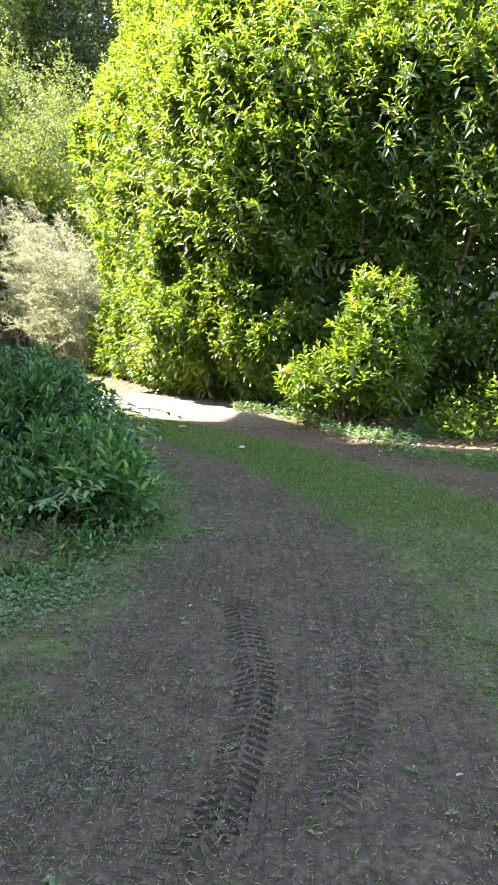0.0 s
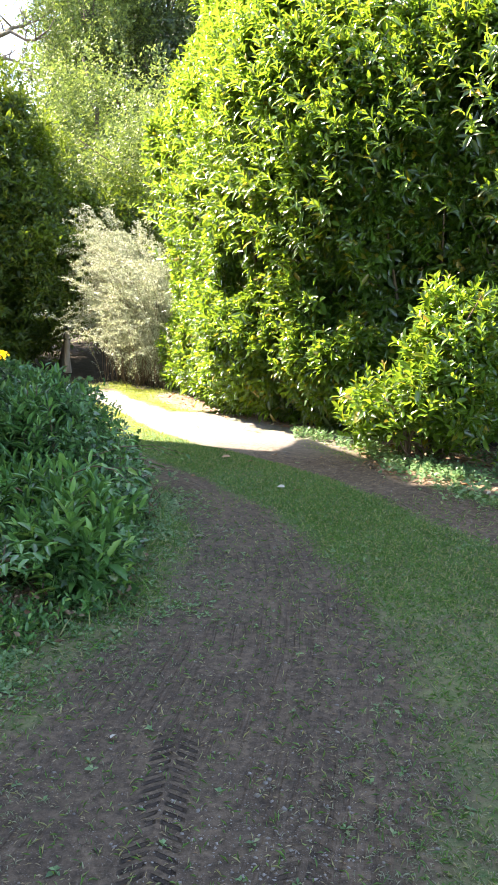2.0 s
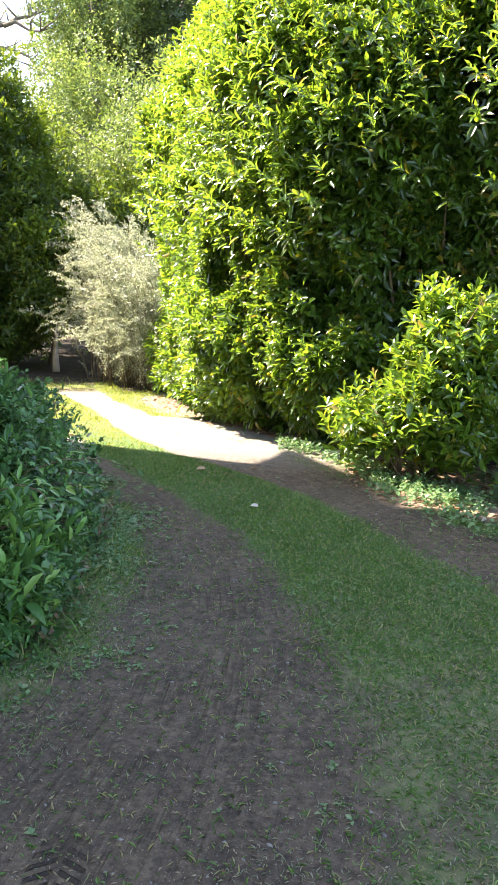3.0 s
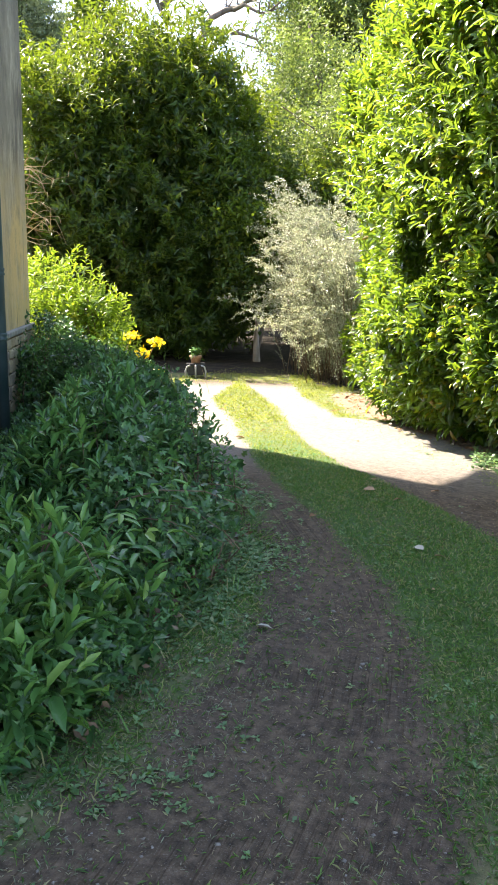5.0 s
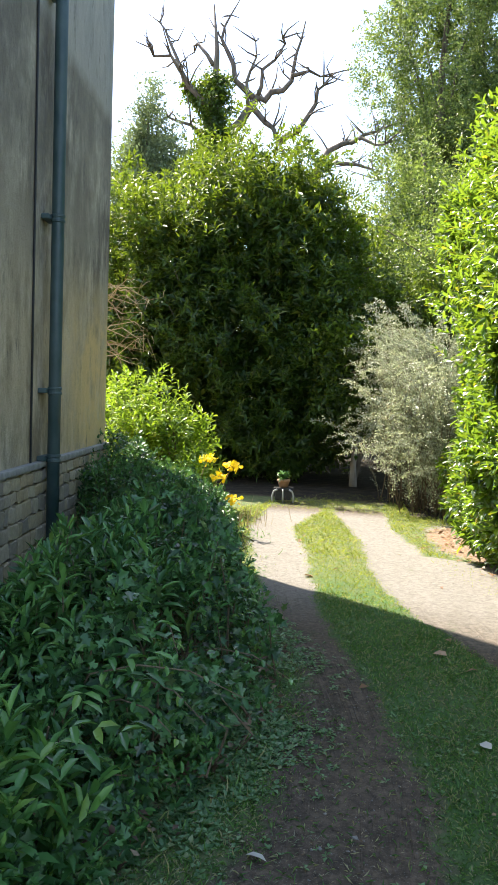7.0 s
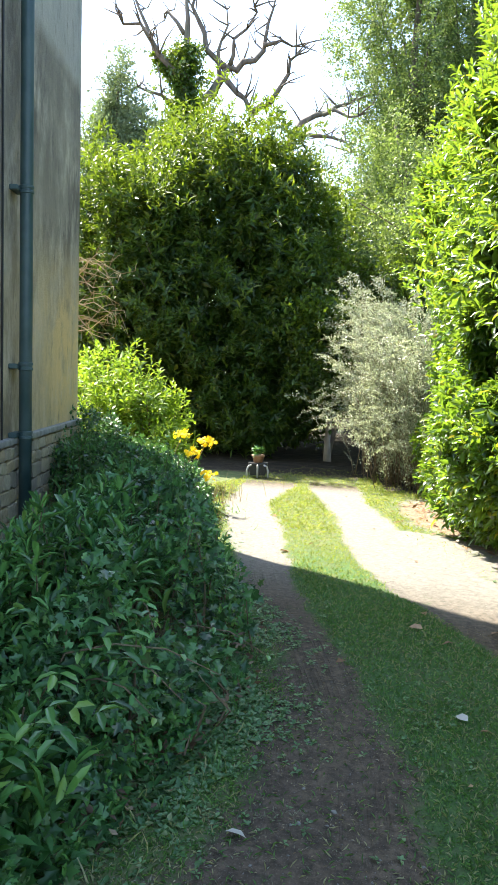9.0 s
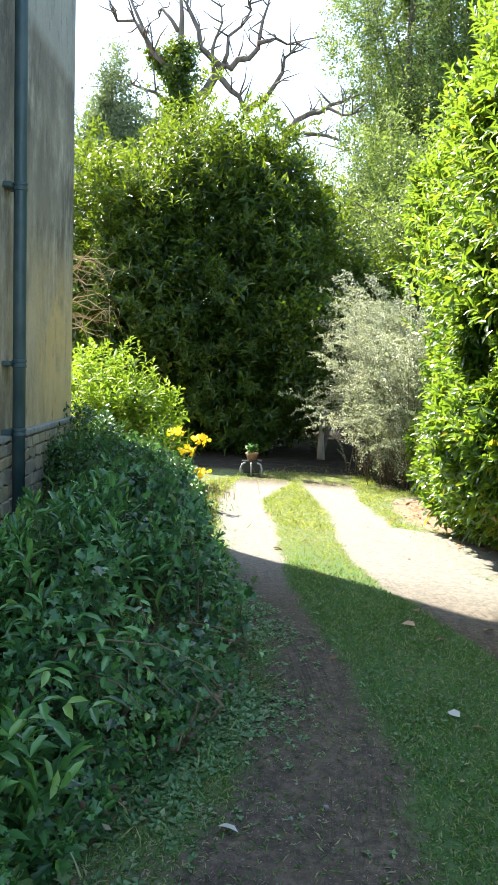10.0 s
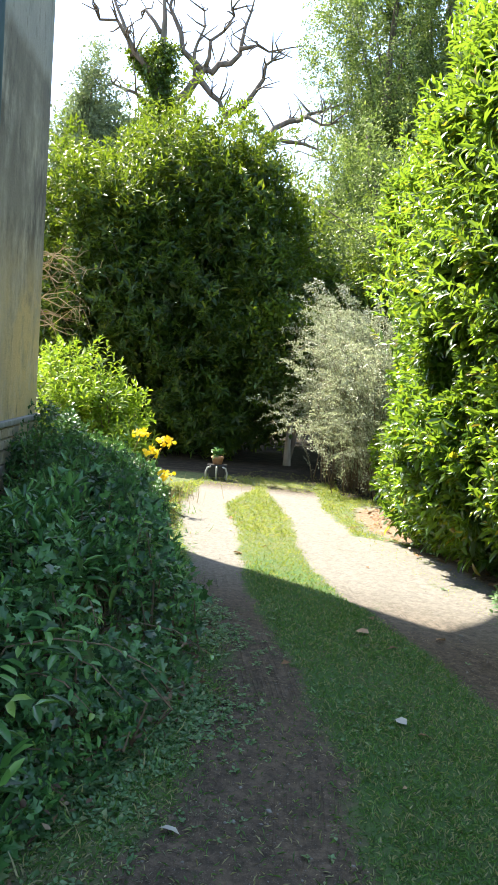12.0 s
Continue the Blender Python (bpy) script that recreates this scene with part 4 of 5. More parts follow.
TREES = [
    ("broadleaf_tree", "light green broadleaf tree beyond the silvery shrub", 21, (-7.0, 24.5), 8, 0.20, [((-7.2, 24.4, 4.2), (2.5, 2.4, 3.4)), ((-5.0, 23.5, 4.6), (2.0, 2.0, 2.7)), ((-6.6, 25.4, 7.0), (2.2, 1.8, 1.5))], 11000, 9, 0.125, BROAD),
    ("broadleaf_tree", "tall broadleaf tree with thin upper foliage against the sky", 22, (-9.6, 32), 19, 0.26, [((-9.6, 32, 13.2), (2.7, 2.6, 5.0)), ((-8.6, 31, 7.8), (2.7, 2.6, 4.0))], 11000, 9, 0.14, BROAD),
    ("dark_tree", "dark tree of the wood beyond the drive", 23, (-8.6, 35), 19, 0.4, [((-8.4, 35, 8.0), (3.6, 3.4, 7.5)), ((-7.6, 35, 14.0), (3.2, 3.2, 5.0))], 4400, 9, 0.22, FARLEAF),
    ("dark_tree", "dark tree of the wood beyond the drive", 34, (-3.6, 33), 18, 0.4, [((-3.6, 33, 8.0), (4.0, 3.6, 8.0))], 3600, 9, 0.22, FARLEAF),
    ("dark_tree", "dark tree of the wood beyond the drive", 24, (1.0, 30), 19, 0.4, [((1.0, 30, 8.5), (4.6, 4, 8.0)), ((0, 30, 13), (3.6, 3.6, 5.5))], 4200, 9, 0.22, FARLEAF),
    ("dark_tree", "dark tree of the wood beyond the drive", 25, (-11.0, 38), 13, 0.4, [((-11.0, 38, 5.5), (4.6, 4, 5.5))], 3000, 9, 0.22, FARLEAF),
    ("dark_tree", "dark tree of the wood beyond the drive", 26, (-19.0, 36), 10, 0.4, [((-19.0, 36, 4.5), (5.5, 4, 4.8))], 3000, 9, 0.22, FARLEAF),
    ("dark_tree", "dark tree of the wood beyond the drive", 27, (-29.0, 34), 11, 0.4, [((-29.0, 34, 4.5), (6, 5, 5.5))], 2500, 9, 0.26, FARLEAF),
    ("dark_tree", "dark tree of the wood beyond the drive", 28, (8.5, 25), 16, 0.4, [((8.5, 25, 7), (5, 5, 7))], 2600, 9, 0.26, FARLEAF),
    ("underwood_tree", "low shaded tree where the drive enters the wood", 29, (-4.9, 22.5), 4.5, 0.15, [((-6.6, 22.5, 2.0), (1.8, 1.3, 2.1)), ((-4.0, 22.0, 1.9), (1.8, 1.3, 2.1)), ((-5.4, 23.0, 1.6), (1.6, 1.0, 1.8))], 6500, 9, 0.13, DARKLAUREL),
    ("underwood_tree", "low shaded tree where the drive enters the wood", 35, (-5.9, 18.2), 4.2, 0.08, [((-5.75, 17.6, 2.35), (1.2, 1.0, 1.50)), ((-5.2, 16.55, 1.85), (0.95, 0.5, 0.98)), ((-4.6, 18.0, 2.5), (1.1, 1.0, 1.45)), ((-5.4, 17.8, 3.6), (1.1, 0.9, 1.0))], 9500, 9, 0.12, DARKLAUREL),
    ("dark_tree", "dark tree of the wood beyond the drive", 36, (-12.5, 44), 24, 0.5, [((-12.5, 44, 9), (5.0, 4, 9)), ((-12.0, 44, 18), (4.2, 4, 6))], 5500, 9, 0.30, FARLEAF),
    ("dark_tree", "dark tree of the wood beyond the drive", 37, (-4.0, 42), 24, 0.5, [((-4.0, 42, 9), (5.5, 4, 9)), ((-4.5, 42, 18), (4.5, 4, 6))], 5500, 9, 0.30, FARLEAF),
    ("underwood_tree", "low shaded tree where the drive enters the wood", 31, (-7.8, 21.0), 5.5, 0.15, [((-7.6, 20.8, 2.4), (1.7, 1.5, 2.6)), ((-6.4, 19.8, 3.6), (1.5, 1.2, 1.9))], 3200, 9, 0.14, DARKLAUREL),
    ("underwood_tree", "low shaded tree where the drive enters the wood", 32, (-2.4, 20.5), 5.5, 0.15, [((-2.4, 20.3, 2.6), (1.9, 1.6, 2.8)), ((-4.3, 18.4, 3.9), (1.5, 1.1, 1.6)), ((-3.6, 17.6, 2.6), (1.2, 1.0, 1.5))], 7500, 9, 0.085, BROAD),
    ("underwood_tree", "low shaded tree where the drive enters the wood", 33, (-6.0, 27.0), 6.5, 0.2, [((-6.0, 27.0, 2.6), (4.2, 1.8, 3.4))], 4200, 9, 0.17, FARLEAF),
    ("grey_conifer", "grey-green feathery conifer showing above the evergreen tree", 30, (-14.5, 22.1), 9.6, 0.14, [((-14.5, 22.1, 6.4), (1.3, 1.2, 3.4)), ((-14.3, 22.1, 9.0), (0.85, 0.85, 1.5))], 6500, 12, 0.14, GREYTREE),
]
for nm, lab, sd, base, ht, tr, blobs, n, per, size, mat in TREES:
    tree(nm, lab, "tree", sd, base, ht, tr, blobs, n, per, size, mat, group="trees of the wood" if nm == "dark_tree" else "")


def build_dead_tree():
    """A dead oak, its trunk wrapped in ivy, with crooked bare limbs against the sky."""
    thing = tagged(new("dead_tree"), "dead bare oak with crooked limbs, ivy round its trunk", "tree")
    rng = np.random.default_rng(5)
    foot = Vector((-15.55, 26.6, 0))
    side, back = Vector((0.81, 0.59, 0)), Vector((-0.59, 0.81, 0))
    at = lambda u, z, d=0.0: foot + side * (u * 0.88 + 0.1) + back * d + Vector((0, 0, z))
    bm = bmesh.new()
    tube(bm, [at(0, -0.2), at(0.1, 4), at(-0.05, 8), at(0.0, 11), at(0.05, 12.8), at(-0.12, 14.3)], [0.42, 0.34, 0.26, 0.16, 0.08, 0.02], 10)
    part("trunk", bm, DEADWOOD, thing, smooth=True)
    limbs = [
        [(0.05, 9.6), (0.9, 10.5), (1.55, 11.3), (2.2, 11.5), (2.9, 12.1), (3.1, 12.9), (3.35, 14.0)],
        [(1.3, 11.1), (1.9, 10.6), (2.4, 10.1), (2.7, 9.4), (2.85, 9.0)],
        [(2.4, 10.0), (3.3, 10.3), (3.8, 11.2), (3.9, 11.8), (4.8, 11.9)],
        [(1.5, 11.3), (0.8, 11.9), (0.35, 12.9), (0.25, 13.6), (0.9, 14.6)],
        [(1.7, 11.35), (1.8, 12.2), (2.5, 12.9), (2.4, 13.6)],
        [(0.6, 9.0), (2.2, 8.2), (3.6, 8.5), (4.4, 9.8), (5.4, 10.2), (6.2, 10.5), (6.8, 11.0)],
        [(4.3, 9.5), (5.2, 9.4), (6.0, 9.3), (6.5, 8.8), (6.9, 8.6)],
        [(5.3, 10.15), (6.1, 9.9), (6.8, 10.0)],
        [(0.6, 8.4), (3.0, 7.9), (5.0, 7.6), (6.0, 7.3), (6.7, 6.4), (6.9, 5.6)],
        [(-0.05, 10.8), (-1.0, 11.5), (-1.3, 12.1), (-2.2, 12.3), (-2.9, 12.6)],
        [(-1.1, 11.6), (-1.5, 12.6), (-1.9, 13.7), (-2.6, 14.2)],
        [(-0.1, 9.8), (-1.0, 10.3), (-1.7, 10.5), (-2.3, 10.1)],
        [(0.0, 12.4), (-0.7, 13.0), (-0.9, 13.2)],
        [(1.2, 11.0), (1.1, 11.8), (1.5, 12.6), (1.3, 13.4)],
        [(2.9, 12.1), (3.6, 12.3), (4.5, 12.1)],
        [(0.3, 9.0), (0.9, 9.9), (1.3, 9.6), (1.9, 9.8)],
    ]
    for k, line in enumerate(limbs):
        bm = bmesh.new()
        pts = []
        for (a, b) in zip(line, line[1:]):
            for f in (0, 0.5):
                pts.append((a[0] + (b[0] - a[0]) * f + rng.normal(0, .07), a[1] + (b[1] - a[1]) * f + rng.normal(0, .07)))
        pts.append(line[-1])
        d0 = rng.normal(0, 0.5)
        n = len(pts)
        big = 0.19 if k in (0, 5, 8) else 0.12 if k in (1, 2, 3, 9) else 0.08
        tube(bm, [at(p[0], p[1], d0 * i / n) for i, p in enumerate(pts)], [big * (1 - 0.88 * i / (n - 1)) for i in range(n)], 7)
        for j in range(2, n - 1):
            for _ in range(2):
                u, z = pts[j]
                du, dz = rng.normal(0, 0.45), rng.normal(0.25, 0.35)
                tube(bm, [at(u, z, d0 * j / n), at(u + du * .5 + rng.normal(0, .08), z + dz * .45, d0), at(u + du, z + dz, d0 + rng.normal(0, .2))], [0.034, 0.024, 0.010], 4)
        part("limb", bm, DEADWOOD, thing, smooth=True)
    P = []
    for _ in range(3400):
        z = rng.uniform(5.5, 12.0)
        r = 0.16 + 0.75 * max(0, (10.4 - z) / 4) + rng.exponential(0.22)
        a = rng.uniform(0, 6.28)
        P.append(at(r * math.cos(a), z, r * math.sin(a)))
    for _ in range(250):
        f = rng.uniform(0, 1)
        P.append(at(-1.1 * f + rng.normal(0, .12), 10.6 + 1.0 * f + rng.normal(0, .12)))
    for _ in range(700):
        P.append(at(rng.normal(-1.3, 0.5), rng.normal(8.7, 0.45), rng.normal(0, .5)))
    P = np.array([tuple(p) for p in P])
    A = unit(rng.normal(0, 1, P.shape) + np.array((0.2, -0.6, 0.3)))
    ivy = tagged(new("ivy"), "green ivy climbing the trunk of the dead tree", "ivy", kind="")
    finish("ivy_foliage", leaf_mesh("ivy", *shoots(rng, P, A, 6, 0.13, (0.6, 1.5), 0.04, 0.8, 0.3), LEAF_MID), DARKLAUREL, ivy, kind="stuff")


build_dead_tree()


# ---- undergrowth on the left ----
def shrub_depth(P):
    d, _, _ = along_line(P[:, 0], P[:, 1], SHRUB_EDGE)
    rel = (P - np.array((CORNER.x, CORNER.y))) @ np.array((OUT.x, OUT.y))
    return d, rel


def build_undergrowth():
    rng = np.random.default_rng(31)
    n = 66000
    P = np.stack([rng.uniform(-5.6, -0.3, n), rng.uniform(3.0, 11.6, n)], 1)
    d, rel = shrub_depth(P)
    ok = (d > -0.05) & ((rel > 0.1) | (P[:, 1] > 10.9)) & (P[:, 0] > -5.4)
    P, d = P[ok], d[ok]
    nz = vnoise(P, 1.6, 33)
    lump = vnoise(P, 3.2, 34)
    # steep beside the drive, with a low stretch near the young laurel
    high = smooth01((P[:, 1] - 5.75) / 0.6)
    inland = smooth01((d - 0.5) / 0.9)
    hgt = 0.22 + (0.16 + 0.44 * np.maximum(high, 0.7 * inland)) * smooth01((d + 0.10) / 0.30) + 0.26 * smooth01((d - 0.2) / 0.7) + 0.10 * nz + 0.17 * lump
    mound = np.exp(-(((P[:, 0] + 2.1) / 0.9) ** 2 + ((P[:, 1] - 7.75) / 1.3) ** 2))
    hgt = np.clip(hgt * (0.94 + 0.14 * mound - 0.28 * smooth01((P[:, 1] - 9.0) / 1.6)), 0.08, 1.12)
    hgt *= 0.22 + 0.78 * smooth01((rel[ok] - 0.25) / 1.0 + smooth01((P[:, 1] - 9.0) / 0.8))
    hgt = np.where(P[:, 1] < 4.9, hgt * 0.5, hgt)
    # three kinds of plant share the bank: young laurel by the wall, ivy on the mound, fresh growth at the near end
    kind = 0.5 * vnoise(P, 1.6, 37) + 0.16 * rng.normal(0, 1, len(P)) + 0.08
    kind = kind - 0.62 * (P[:, 0] + 0.25 * (P[:, 1] - 6.5) < -1.32) * (P[:, 1] < 7.3) * (P[:, 1] > 5.2) + 0.45 * (P[:, 1] < 4.9)
    z = hgt * (1 - rng.exponential(0.24, len(P)).clip(0, 0.9))
    low_edge = d < 0.25
    z = np.where(low_edge & (rng.uniform(0, 1, len(P)) < 0.7), z * rng.uniform(0.45, 1, len(P)), z)
    Q = np.stack([P[:, 0], P[:, 1], z], 1)
    edge_out = np.stack([np.full(len(P), 0.85), np.full(len(P), -0.5)], 1) * (1 - smooth01(d / 0.7))[:, None]
    A = unit(np.concatenate([edge_out, np.full((len(P), 1), 0.85)], 1) + rng.normal(0, 0.6, (len(P), 3)))
    gaps = vnoise(Q, 7.0, 39) + 0.28 * smooth01(d / 1.2) > -0.02
    specs = [
        ("laurel_seedlings", "low cherry laurel growth with long blue-green leaves beside the shaded wall", "bush", kind < -0.15, 9, 0.118, 0.29, LEAF_FULL, 0.6, UNDER),
        ("ivy_mound", "mound of ivy and bramble with dark angular leaves beside the drive", "ivy", (kind >= -0.15) & (kind < 0.3), 6, 0.068, 0.72, LOBED, 0.8, DARKIVY),
        ("elder_growth", "young elder and bramble growth with fresh green leaves in shade", "bush", kind >= 0.3, 8, 0.062, 0.40, LEAF_FULL, 0.5, FRESH),
    ]
    for name, label, cat, sel, per, size, ratio, shape, share, mat in specs:
        thing = tagged(new(name), label, cat)
        sel = sel & gaps
        q, a = Q[sel], A[sel]
        keep = rng.uniform(0, 1, len(q)) < share
        q, a = q[keep], a[keep]
        up = unit(a + np.array((0, 0, 0.9 if name != "ivy_mound" else 0.0)))
        arr = shoots(rng, q, up, per, size, (0.65, 1.6) if name == "ivy_mound" else (0.3, 1.25), 0.028, ratio, 0.5 if name == "ivy_mound" else 0.2)
        dist = np.linalg.norm(arr[0] - np.array((0.3, 4.2, 0.6)), axis=1)
        pick = np.argsort(dist)[:240 * 2][::2]
        mask = np.ones(len(dist), bool)
        mask[pick] = False
        single_leaves(thing, arr, pick, mat, ratio, shape)
        arr = tuple(v[mask] for v in arr)
        finish("foliage", leaf_mesh(name, *arr, shape), mat, thing, kind="stuff")
        bm = bmesh.new()
        for i in rng.choice(len(q), 160, replace=False):
            t = q[i]
            b = np.array((t[0] - a[i][0] * 0.15 + rng.normal(0, .05), t[1] - a[i][1] * 0.15 + rng.normal(0, .05), -0.02))
            m = (t + b) / 2 + rng.normal(0, 0.05, 3)
            tube(bm, [b, m, t], [0.007, 0.005, 0.002], 4)
        part("stalkwork", bm, TWIG, thing, kind="stuff")


build_undergrowth()


def build_bank_floor():
    rng = np.random.default_rng(35)
    P = np.stack([rng.uniform(-4.6, -0.3, 9000), rng.uniform(3.6, 11.4, 9000)], 1)
    d, rel = shrub_depth(P)
    P = P[(d > -0.12) & (d < 0.5) & (rel > 0.05)]
    n = len(P)
    B = np.stack([P[:, 0], P[:, 1], rng.exponential(0.05, n).clip(0.004, 0.2)], 1)
    D = unit(rng.normal(0, 1, (n, 3)) * (1, 1, 0.5))
    L = rng.uniform(0.02, 0.05, n)
    tagged(finish("dry_leaves", leaf_mesh("dry_leaves", B, D, rng.normal(0, 1, (n, 3)), L, L * 0.45, LEAF_MID), OLDLEAF, kind="stuff"), "brown dry leaves caught low in the undergrowth", "fallen leaves")
    for k in range(6):
        thing = tagged(new("bramble_cane"), "thin arching bramble cane with a few leaves, reaching over the drive", "bramble", "bramble canes")
        y = rng.uniform(5.2, 7.2)
        x = float(np.interp(y, [q[1] for q in SHRUB_EDGE], [q[0] for q in SHRUB_EDGE])) - 0.28
        z = rng.uniform(0.28, 0.6)
        ln, yaw = rng.uniform(0.35, 0.6), rng.uniform(-0.7, 0.35)
        pts = [(x - 0.3, y, 0.0), (x - 0.1, y, z * 0.7)] + [(x + ln * f * math.cos(yaw), y + ln * f * math.sin(yaw), z + 0.10 * math.sin(2.6 * f) - 0.05 * f) for f in (0, .33, .66, 1)]
        bm = bmesh.new()
        tube(bm, pts, [.005, .005, .004, .0035, .003, .0015], 5)
        part("cane", bm, TWIG, thing)
        one = leaf_mesh("leaf", np.zeros((1, 3)), np.array([(1.0, 0, 0.0)]), np.array([(0, 0.1, 1.0)]), 0.05, 0.022, LEAF_FULL)
        one.materials.append(FRESH if k % 2 else UNDER)
        for i in range(7):
            f = 0.25 + 0.75 * i / 6
            ob = new("leaf", one)
            ob.parent = thing
            ob.matrix_basis = pose(x + ln * f * math.cos(yaw), y + ln * f * math.sin(yaw), z + 0.10 * math.sin(2.6 * f) - 0.05 * f, rng.uniform(-25, 25), rng.uniform(0, 40), math.degrees(yaw) + (50 if i % 2 else -50))


build_bank_floor()


bush("young_laurel", "young cherry laurel clump with fresh upright leafy shoots beside the drive", "bush", 19,
     [((-0.95, 5.38, 0.28), (0.34, 0.42, 0.27)), ((-0.85, 5.1, 0.3), (0.28, 0.26, 0.24)), ((-1.25, 5.6, 0.34), (0.34, 0.4, 0.28)), ((-0.72, 5.62, 0.22), (0.22, 0.28, 0.2))], 300, 9, 0.14, FRESH, depth=0.18, rough=0.3, n_stems=30, foot=(-1.0, 5.4, 0), stem_r=0.008, up=1.5, ratio=0.30, spread=(0.25, 1.05), loose=120, loose_at=(-0.6, 4.9, 0.4))


bush("corner_ivy", "dark ivy and bramble heap against the corner of the rubble base", "ivy", 20,
     [((-4.72, 10.05, 0.45), (0.42, 0.5, 0.42)), ((-5.0, 10.75, 0.62), (0.34, 0.5, 0.5)), ((-4.35, 9.5, 0.4), (0.42, 0.45, 0.36))], 900, 7, 0.065, DARKIVY, LOBED, depth=0.2, rough=0.3, ratio=0.7, n_stems=18, foot=(-4.7, 10.1, 0), stem_r=0.008, up=0.8)


def elder_sapling(x, y, z, turn, seed):
    """A young elder: a thin stem with feathered leaves of seven leaflets."""
    rng = np.random.default_rng(seed)
    thing = tagged(new("elder_sapling"), "young elder sapling with feathered pale green leaves beside the drive", "sapling", "elder saplings")
    bm = bmesh.new()
    tube(bm, [(x - 0.1, y, -0.02), (x - 0.05, y, z * 0.5), (x, y, z)], [0.006, 0.005, 0.003], 6)
    part("stem", bm, TWIG, thing)
    for k in range(5):
        th = radians(turn + (k - 2) * 38 + rng.uniform(-10, 10))
        D = np.array((math.cos(th), math.sin(th), 0.18))
        side = np.array((-math.sin(th), math.cos(th), 0))
        ln = rng.uniform(0.22, 0.30)
        P, W = [], []
        for i in range(1, 4):
            for s in (-1, 1):
                P.append(D * ln * (0.28 * i) + np.array((0, 0, -0.03 * i * i / 9)))
                W.append(D * 0.55 + side * s * 0.9 + np.array((0, 0, -0.15)))
        P.append(D * ln * 0.95)
        W.append(D + np.array((0, 0, -0.35)))
        P = np.array(P) + np.array((x, y, z * (0.7 + 0.3 * k / 4)))
        P[:, 2] -= 0.0
        V, F = leaf_arrays(P, np.array(W), np.tile((0, 0, 1.0), (7, 1)) + rng.normal(0, .2, (7, 3)), rng.uniform(.08, .11, 7), 0.032, LEAF_FULL)
        finish("leaf", tri_mesh("leaf", V, F, True), FRESH, thing)


for k, (x, y, z, turn) in enumerate([(-1.02, 5.72, 0.40, 300), (-1.22, 6.12, 0.52, 350), (-1.15, 4.75, 0.28, 290)]):
    elder_sapling(x + 0.10, y, z + 0.08, turn, 90 + k)


# ---- grass, weeds, litter ----
def scatter(rng, n, lo, hi, weight):
    P = np.stack([rng.uniform(lo[0], hi[0], n), rng.uniform(lo[1], hi[1], n)], 1)
    return P[rng.uniform(0, 1, n) < weight(P)]


